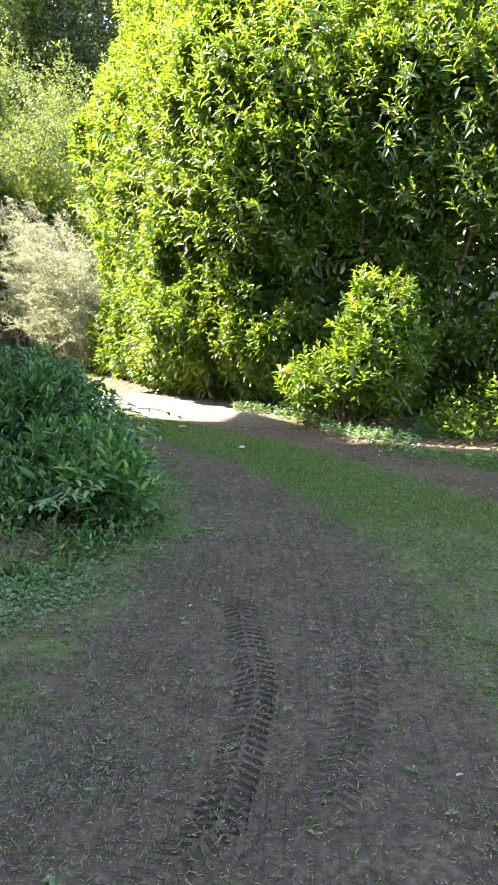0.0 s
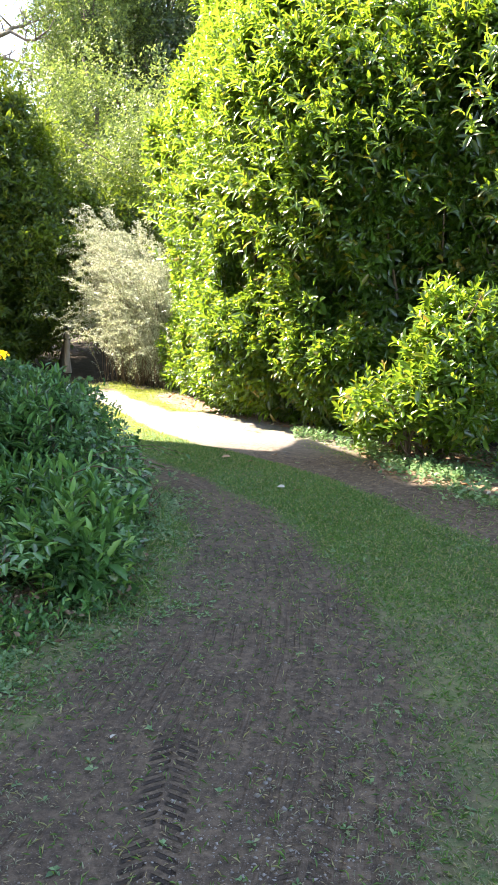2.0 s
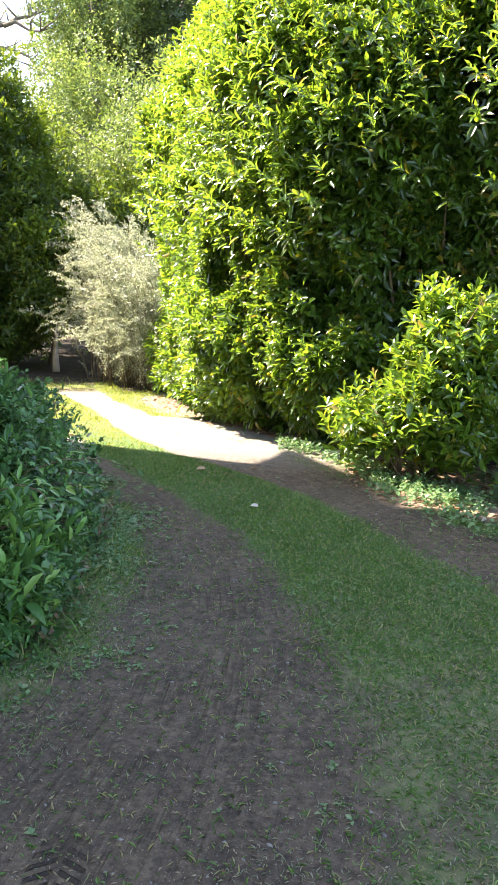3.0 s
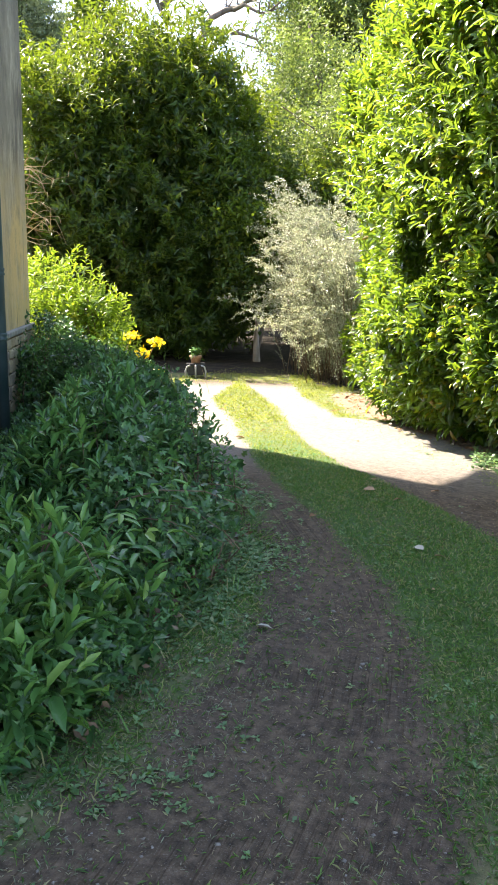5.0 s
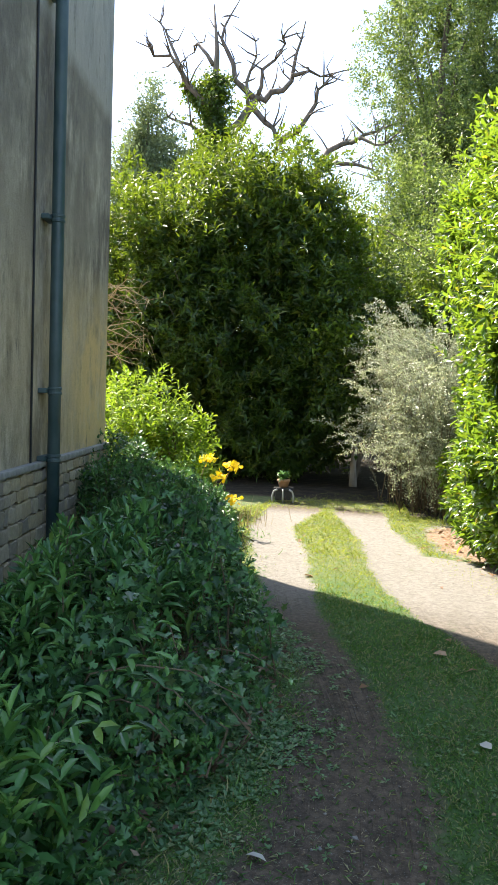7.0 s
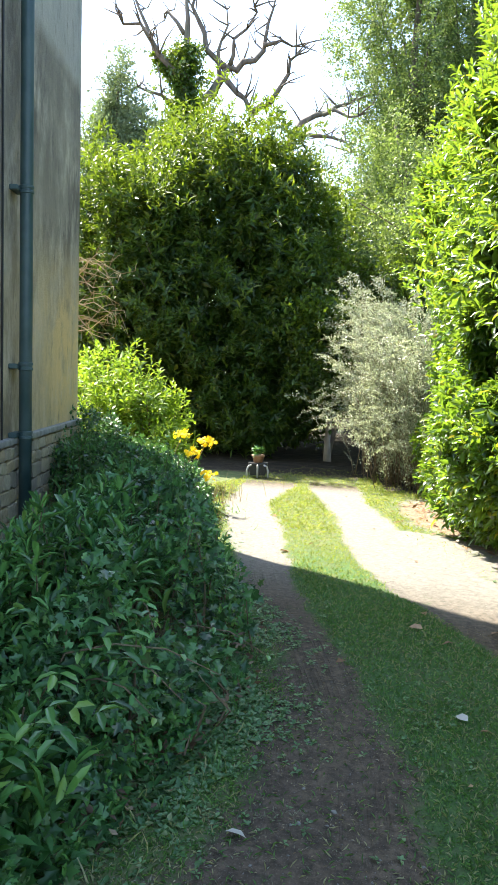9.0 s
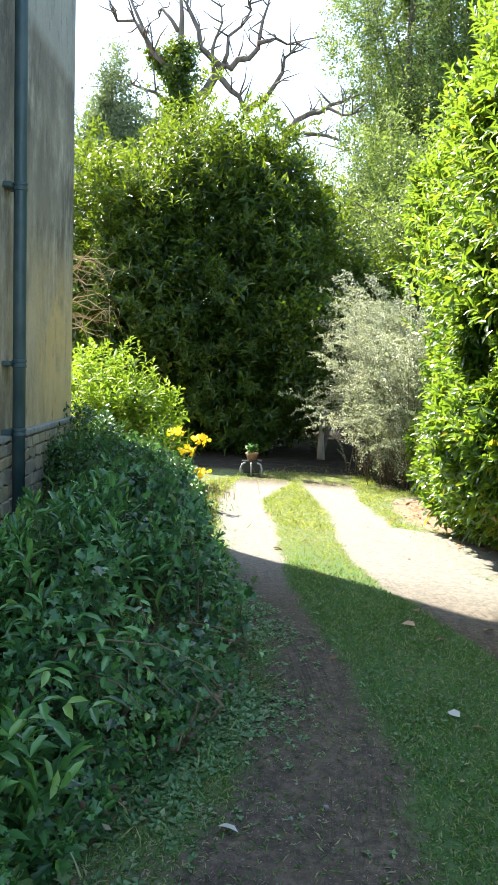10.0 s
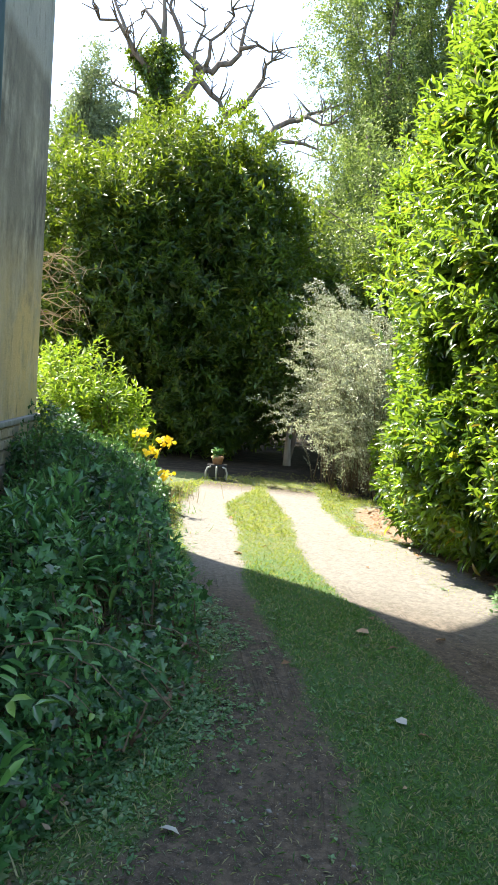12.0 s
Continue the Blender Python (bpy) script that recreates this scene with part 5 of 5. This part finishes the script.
def build_small_growth():
    rng = np.random.default_rng(41)

    def grass_w(P):
        f = ground_fields(P[:, 0], P[:, 1])
        patch = 0.5 + 0.5 * vnoise(P, 4.0, 44)
        near = 1 - smooth01((P[:, 1] - 3.5) / 3)
        return (1 - 0.65 * smooth01((P[:, 1] - 9.2) / 0.8)) * f["cover"] * (1 - f["litter"]) * np.clip(patch + 0.45 - 0.45 * near, 0.02, 1) * (1 - 0.45 * near)
    P = scatter(rng, 900000, (-5.2, 1.2), (3.4, 16), grass_w)
    z = height_at(P[:, 0], P[:, 1])
    f = ground_fields(P[:, 0], P[:, 1])
    n = len(P)
    B = np.stack([P[:, 0], P[:, 1], z - 0.003], 1)
    D = unit(np.stack([rng.normal(0, .75, n), rng.normal(0, .75, n), rng.uniform(0.25, 1.1, n)], 1))
    L = rng.uniform(0.011, 0.028, n) * (0.6 + 0.7 * f["cover"])
    tall = (P[:, 1] > 11) & (rng.uniform(0, 1, n) < 0.25)
    L = np.where(tall, L * 2.0, L)
    N, W = np.tile((0.01, 0.02, 1.0), (n, 1)) + rng.normal(0, .5, (n, 3)), 0.0048 * rng.uniform(.7, 1.5, n)
    # blades past the shade edge get the lit copy of the grass colour
    lit_side = P[:, 1] + 0.19 * P[:, 0] > 9.35 + 0.15 * rng.normal(0, 1, n)
    for name, sel, mat, lab in (("grass", ~lit_side, GRASSM, "short worn grass between and beside the wheel tracks"), ("dry_turf", lit_side, GRASSLIT, "short grass on the open part of the drive, coloured yellow-green as sunlit")):
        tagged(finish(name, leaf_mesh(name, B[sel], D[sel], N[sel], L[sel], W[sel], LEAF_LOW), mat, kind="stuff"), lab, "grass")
    # pale flattened tufts on the trodden earth
    P = scatter(rng, 60000, (-2.6, 1.3), (3.4, 6.5), lambda p: (1 - 0.9 * np.exp(-((p[:, 0] - 0.1) / 0.42) ** 4)) * np.clip(0.35 + 0.9 * vnoise(p, 3.2, 57), 0.03, 1) * (1 - 0.7 * smooth01((p[:, 1] - 4.6) / 1.5)))
    Q = np.stack([P[:, 0], P[:, 1], height_at(P[:, 0], P[:, 1]) + 0.004], 1)
    A = unit(np.stack([rng.normal(0, .3, len(P)), rng.normal(0, .3, len(P)), np.ones(len(P))], 1))
    arr = shoots(rng, Q, A, 5, 0.026, (0.9, 1.55), 0.003, 0.13, 0.05)
    arr = (arr[0] + rng.normal(0, 0.009, arr[0].shape) * (1, 1, 0.1), *arr[1:])
    tagged(finish("flattened_tufts", leaf_mesh("flattened_tufts", *arr, LEAF_LOW), HAY, kind="stuff"), "pale flattened tufts of grass trodden into the earth", "grass")

    P = scatter(rng, 230000, (-2.6, 1.2), (3.0, 7.5), lambda p: 0.10 + 0.8 * ground_fields(p[:, 0], p[:, 1])["cover"] * np.clip(0.5 + 0.9 * vnoise(p, 5, 43), 0.08, 1))
    n = len(P)
    B = np.stack([P[:, 0], P[:, 1], height_at(P[:, 0], P[:, 1]) - 0.001], 1)
    D = unit(np.stack([rng.normal(0, .9, n), rng.normal(0, .9, n), rng.uniform(0.1, 0.9, n)], 1))
    tagged(finish("trodden_grass", leaf_mesh("trodden_grass", B, D, rng.normal(0, .6, (n, 3)) + np.array((0, 0, 1.0)), rng.uniform(.014, .040, n), rng.uniform(.003, .0065, n), LEAF_LOW), GRASSM, kind="stuff"), "sparse trodden grass on the brown earth", "grass")

    def weed_w(P):
        d, _, _ = along_line(P[:, 0], P[:, 1], SHRUB_EDGE)
        f = ground_fields(P[:, 0], P[:, 1])
        edge = np.exp(-((d + 0.12) / 0.22) ** 2) * np.clip(0.55 + 1.3 * vnoise(P, 3.5, 49), 0.04, 1)
        return np.clip(edge * 0.9 + 0.06 * (1 - f["bare"]) * (vnoise(P, 3, 48) > 0.2) + 0.004, 0, 1) * (1 - 0.96 * smooth01((P[:, 1] - 8.2) / 0.8)) * (1 - 0.8 * f["litter"] * (P[:, 0] > -0.5))
    P = scatter(rng, 220000, (-5.0, 1.2), (3.0, 12), weed_w)
    z = height_at(P[:, 0], P[:, 1])
    d, _, _ = along_line(P[:, 0], P[:, 1], SHRUB_EDGE)
    Q = np.stack([P[:, 0], P[:, 1], z + rng.uniform(0.002, 0.014, len(P)) + 0.03 * smooth01((d + 0.15) / 0.3) * rng.uniform(0, 1, len(P))], 1)
    A = unit(np.stack([rng.normal(0, .2, len(P)), rng.normal(0, .2, len(P)), np.ones(len(P))], 1))
    arr = shoots(rng, Q, A, 5, 0.026 + 0.016 * np.repeat(smooth01((d + 0.5) / 0.6), 5).reshape(-1, 5), (1.1, 1.5), 0.002, 0.62, 0.15)
    tagged(finish("weeds", leaf_mesh("weeds", *arr, LEAF_LOW), WEED, kind="stuff"), "low round-leaved weeds and clover along the edge of the track", "weeds")
    # lusher low green at the edge of the bank
    P = scatter(rng, 30000, (-4.5, 2.5), (0.2, 12), lambda p: np.exp(-((along_line(p[:, 0], p[:, 1], SHRUB_EDGE)[0] + 0.02) / 0.16) ** 2) * 0.6 * (0.5 + 0.5 * vnoise(p, 3, 46)))
    n = len(P)
    B = np.stack([P[:, 0], P[:, 1], height_at(P[:, 0], P[:, 1])], 1)
    D = unit(np.stack([rng.normal(0.15, .45, n), rng.normal(-0.1, .45, n), rng.uniform(0.5, 1.1, n)], 1))
    tagged(finish("bank_grass", leaf_mesh("bank_grass", B, D, rng.normal(0, 1, (n, 3)), rng.uniform(0.05, 0.13, n), 0.007, BLADE), GRASSM, kind="stuff"), "longer grass at the edge of the undergrowth", "grass")

    def litter_w(P):
        f = ground_fields(P[:, 0], P[:, 1])
        return f["litter"] * (1 - f["under"]) * np.exp(-np.maximum(0, along_line(P[:, 0], P[:, 1], LAUREL_EDGE)[0] - 0.2) * 1.5) + 0.006
    P = scatter(rng, 17000, (-4.5, 2), (4.5, 14), litter_w)
    n = len(P)
    B = np.stack([P[:, 0], P[:, 1], height_at(P[:, 0], P[:, 1]) + rng.uniform(0.004, 0.02, n)], 1)
    D = unit(np.stack([rng.normal(0, 1, n), rng.normal(0, 1, n), rng.normal(0, .12, n)], 1))
    L = rng.lognormal(-2.75, 0.3, n) * np.where(P[:, 1] < 7.5, 0.45, 1)
    tagged(finish("leaf_litter", leaf_mesh("leaf_litter", B, D, np.tile((0, 0, 1.0), (n, 1)) + rng.normal(0, .3, (n, 3)), L, L * rng.uniform(.3, .5, n), LEAF_MID), DEAD, kind="stuff"), "dry brown fallen leaves under the laurel hedge", "fallen leaves")
    P = scatter(rng, 22000, (-0.2, 6.4), (3.6, 10.2), lambda p: np.exp(-((along_line(p[:, 0], p[:, 1], LAUREL_EDGE)[0] + 0.25 + 0.5 * smooth01(p[:, 0] - 0.3)) / (0.2 + 0.4 * smooth01(p[:, 0] - 0.3))) ** 2) * 0.45 * (vnoise(p, 4, 58) > -0.2))
    Q = np.stack([P[:, 0], P[:, 1], rng.uniform(0.02, 0.10, len(P))], 1)
    A = unit(np.stack([rng.normal(0, .3, len(P)), rng.normal(-.2, .3, len(P)), np.ones(len(P))], 1))
    tagged(finish("ground_ivy", leaf_mesh("ground_ivy", *shoots(rng, Q, A, 5, 0.05, (1.0, 1.5), 0.012, 0.7, 0.2), LEAF_MID), WEED, kind="stuff"), "low creeping ivy along the foot of the laurel", "ivy")
    P = scatter(rng, 110000, (-2.6, 1.2), (3.0, 9.0), lambda p: 0.12 + 0.5 * np.clip(vnoise(p, 2.5, 52) + 0.3, 0, 1))
    n = len(P)
    B = np.stack([P[:, 0], P[:, 1], height_at(P[:, 0], P[:, 1]) + 0.004], 1)
    D = unit(np.stack([rng.normal(0, 1, n), rng.normal(0, 1, n), rng.normal(0.05, .1, n)], 1))
    tagged(finish("chaff", leaf_mesh("chaff", B, D, np.tile((0, 0, 1.0), (n, 1)) + rng.normal(0, .4, (n, 3)), rng.uniform(.006, .022, n), rng.uniform(.002, .005, n), LEAF_LOW), STRAW, kind="stuff"), "bits of dry straw and twig trodden into the earth", "straw")
    # small stones
    P = scatter(rng, 11000, (-3.5, 1.4), (2.5, 12), lambda p: 0.15 + 0.85 * ground_fields(p[:, 0], p[:, 1])["bare"])
    P = np.concatenate([P, rng.normal(0, 1, (420, 2)) * (0.22, 0.17) + (0.34, 3.35)])
    n = len(P)
    T = np.array([(1, 0, 0), (0, 1, 0), (-1, 0, 0), (0, -1, 0), (0, 0, 1), (0, 0, -1)], float)
    F = np.array([(0, 1, 4), (1, 2, 4), (2, 3, 4), (3, 0, 4), (1, 0, 5), (2, 1, 5), (3, 2, 5), (0, 3, 5)])
    s = rng.lognormal(-5.5, 0.42, n)
    th = rng.uniform(0, 6.28, n)
    c, sn = np.cos(th), np.sin(th)
    V = T[None] * (s[:, None] * rng.uniform(.6, 1.3, (n, 3)))[:, None, :]
    V = V + rng.normal(0, 0.18, V.shape) * s[:, None, None]
    V = np.stack([V[..., 0] * c[:, None] - V[..., 1] * sn[:, None], V[..., 0] * sn[:, None] + V[..., 1] * c[:, None], V[..., 2] * .6], -1)
    V = V + np.stack([P[:, 0], P[:, 1], height_at(P[:, 0], P[:, 1])], 1)[:, None]
    tagged(finish("gravel", tri_mesh("gravel", V.reshape(-1, 3), (F[None] + (np.arange(n) * 6)[:, None, None]).reshape(-1, 3)), PEBBLE, kind="stuff"), "scattered small grey stones pressed into the earth", "stones")


build_small_growth()


def fallen_leaf(x, y, size, material, label, turn):
    z = float(height_at(np.array([x]), np.array([y]))[0]) + 0.014
    me = leaf_mesh("fallen_leaf", np.zeros((1, 3)), np.array([(1.0, 0, 0.05)]), np.array([(0, 0.25, 1.0)]), size, size * 0.62, LEAF_FULL)
    ob = finish("fallen_leaf", me, material)
    ob.matrix_basis = pose(x, y, z, 0, 0, turn)
    tagged(ob, label, "leaf", "fallen leaves on the drive")


for x, y, s, mt, lab, tn in [(-0.04, 7.51, 0.085, PALELEAF, "bleached fallen leaf lying on the grass", 150), (0.03, 7.44, 0.06, DEAD, "brown fallen leaf beside the bleached one", 20),
                             (-0.48, 6.2, 0.075, PALELEAF, "bleached fallen leaf on the edge of the track", 15), (-0.66, 8.7, 0.10, DEAD, "orange brown fallen leaf on the shaded grass", 170),
                             (1.18, 8.19, 0.08, PALELEAF, "pale fallen leaf near the laurel bush", 40), (0.25, 2.22, 0.034, DEAD, "small brown leaf on the trodden earth", 100), (0.62, 2.45, 0.034, PALELEAF, "small pale leaf on the trodden earth", 30),
                             (-0.28, 3.83, 0.036, PALELEAF, "small pale leaf on the trodden earth", 75), (-0.3, 8.9, 0.08, DEAD, "brown fallen leaf on the shaded grass", 60), (-0.75, 9.0, 0.07, DEAD, "brown fallen leaf on the shaded grass", 120), (-2.45, 10.15, 0.1, DEAD, "brown fallen leaf on the sunlit track", 10)]:
    fallen_leaf(x, y, s, mt, lab, tn)


# ---- ragwort, far things ----
def ragwort(x, y, z, seed):
    rng = np.random.default_rng(seed)
    thing = tagged(new("ragwort"), "ragwort stem with a cluster of bright yellow flowers above the undergrowth", "flower", "ragwort plants")
    bm = bmesh.new()
    top = Vector((x, y, z))
    foot = Vector((x - 0.25, y + 0.1, 0))
    tube(bm, [foot, foot.lerp(top, .5) + Vector((-.05, 0, .08)), top], [.007, .006, .003], 5)
    part("stem", bm, STRAW, thing)
    n = 34
    C = np.array(top) + rng.normal(0, 1, (n, 3)) * (0.045, 0.045, 0.028)
    for i in range(n):
        th = np.linspace(0, 6.283, 9)[:-1]
        D = np.stack([np.cos(th), np.sin(th), np.full(8, 0.15)], 1)
        me = leaf_mesh("flower_head", np.tile((0.0, 0, 0), (8, 1)), D, np.tile((0, 0, 1.0), (8, 1)), 0.026, 0.017, LEAF_LOW) if i == 0 else me0
        if i == 0:
            me0 = me
            me0.materials.append(PETAL)
        ob = new("flower_head", me0)
        ob.parent = thing
        ob.matrix_basis = pose(*C[i], rng.uniform(20, 80), rng.uniform(-30, 30), rng.uniform(-60, 60))


for k, (x, y, z) in enumerate([(-4.14, 11.5, 0.73), (-4.43, 11.45, 0.80), (-4.30, 11.5, 0.60), (-4.10, 11.45, 0.36)]):
    ragwort(x, y, z, 60 + k)


def build_far_things():
    rng = np.random.default_rng(71)
    n = 220
    P = np.stack([rng.normal(-4.38, 0.18, n), rng.normal(11.55, 0.55, n)], 1)
    B = np.stack([P[:, 0], P[:, 1], height_at(P[:, 0], P[:, 1])], 1)
    D = unit(np.stack([rng.normal(0, .2, n), rng.normal(0, .2, n), np.ones(n)], 1))
    tagged(finish("dry_grass", leaf_mesh("dry_grass", B, D, rng.normal(0, 1, (n, 3)), rng.uniform(.15, .36, n), .006, BLADE), STRAW, kind="stuff"), "tall dry yellow grass stalks in the sun", "grass")
    # low black stand with white tube legs, and a planted pot on it
    stand = tagged(new("plant_stand"), "low black plant stand with white tube legs under the evergreen", "plant stand")
    m = pose(-5.1, 14.3, 0, 0, 0, 28) @ Matrix.Scale(0.95, 4)
    bm = bmesh.new()
    box(bm, (-0.15, -0.12, 0.17), (0.15, 0.12, 0.21), m)
    bevelled(bm, 0.012)
    part("top", bm, BLACKP, stand)
    bm = bmesh.new()
    box(bm, (-0.12, -0.09, 0.02), (0.12, 0.09, 0.168), m)
    bevelled(bm, 0.012)
    part("body", bm, BLACKP, stand)
    for x, w in ((-0.16, 0.07), (0.0, 0.0), (0.16, -0.07)):
        bm = bmesh.new()
        tube(bm, [m @ Vector(p) for p in ((x, -0.16, -0.01), (x, -0.155, 0.10), (x + w * 0.3, -0.15, 0.165), (x + w, -0.13, 0.185))], [0.014] * 4, 8)
        part("leg", bm, WHITEP, stand, "white painted bent tube leg", smooth=True)
    pot = tagged(new("plant_pot"), "pale terracotta pot with a small green plant, on the black stand", "plant pot")
    bm = bmesh.new()
    tube(bm, [m @ Vector((0, 0, z)) for z in (0.212, 0.30, 0.302, 0.33)], [0.065, 0.085, 0.095, 0.095], 16)
    part("pot", bm, CLAY, pot, smooth=True)
    Q = np.tile(np.array(tuple(m @ Vector((0, 0, 0.34)))), (16, 1)) + rng.normal(0, 0.03, (16, 3)) * (1, 1, 0.3)
    finish("plant", leaf_mesh("plant", *shoots(rng, Q, unit(rng.normal(0, .5, (16, 3)) + (0, 0, 1.0)), 8, 0.075, (0.3, 1.2), -0.012, 0.4, 0.2), LEAF_MID), FRESH, pot, kind="stuff")
    trunk = tagged(new("tree_trunk"), "slender pale-barked tree standing where the track enters the dark wood", "tree")
    bm = bmesh.new()
    tube(bm, [(-5.30, 17.05, -.05), (-5.31, 17.05, 0.35), (-5.29, 17.06, 0.7), (-5.31, 17.08, 1.0), (-5.33, 17.1, 1.4)], [.075, .052, .046, .042, .03], 12)
    part("trunk", bm, PALEBARK, trunk, smooth=True)
    # bare pale twigs beside the wall
    tw = tagged(new("bare_twigs"), "bare pale dead twigs sticking out past the corner of the house", "branch")
    bm = bmesh.new()
    tube(bm, [(-7.9, 13.3, -0.05), (-7.95, 13.35, 1.2), (-7.8, 13.3, 3.1)], [.03, .025, .012], 6)
    for z0 in (2.1, 2.35, 2.8, 3.0):
        root = Vector((-7.85, 13.3, z0))
        for i in range(5):
            d = Vector((rng.uniform(.55, 1.15), rng.normal(0, .2), rng.normal(0.0, 0.16)))
            pts = [root + d * f + Vector((0, 0, 0.12 * math.sin(3 * f + i))) + Vector(rng.normal(0, .03, 3)) for f in (0, .3, .55, .8, 1)]
            tube(bm, pts, [.012, .009, .007, .005, .002], 4)
            for p in pts[1:]:
                e = p + Vector((rng.uniform(.02, .16), rng.normal(0, .05), rng.normal(0, .13)))
                tube(bm, [p, p.lerp(e, .5) + Vector((0, 0, .02)), e], [.005, .004, .002], 4)
    part("dead_wood", bm, STRAW, tw)


build_far_things()


# ---- stones of the base, last ----
def build_stones():
    rng = np.random.default_rng(81)
    meshes = []
    for k in range(8):
        bm = bmesh.new()
        v, _ = box(bm, (-0.5, -0.5, -0.5), (0.5, 0.5, 0.5))
        bmesh.ops.recalc_face_normals(bm, faces=bm.faces)
        bmesh.ops.bevel(bm, geom=list(bm.edges), offset=0.09, segments=1, affect="EDGES")
        for w in bm.verts:
            w.co += Vector(rng.normal(0, 0.045, 3))
        me = bpy.data.meshes.new("stone")
        bm.to_mesh(me)
        bm.free()
        me.materials.append(STONE)
        meshes.append(me)
    z, row = 0.02, 0
    count = 0
    while z < FOOT - 0.07:
        h = min(rng.uniform(0.07, 0.15), FOOT - 0.008 - z)
        x = rng.uniform(0.0, 0.02)
        while x < LENGTH - 0.12:
            w = rng.uniform(0.09, 0.25)
            if x + w > LENGTH:
                w = LENGTH - x
            ob = new("stone", meshes[int(rng.integers(8))])
            ob.parent = STONE_BASE
            ob.matrix_basis = HOUSE @ pose(x + w / 2, 0.012, z + h / 2, 0, rng.normal(0, 4.0), 0) @ Matrix.Diagonal((w - 0.016, 0.06 + rng.uniform(0, .02), h - 0.014, 1))
            x += w
            count += 1
        z += h


build_stones()
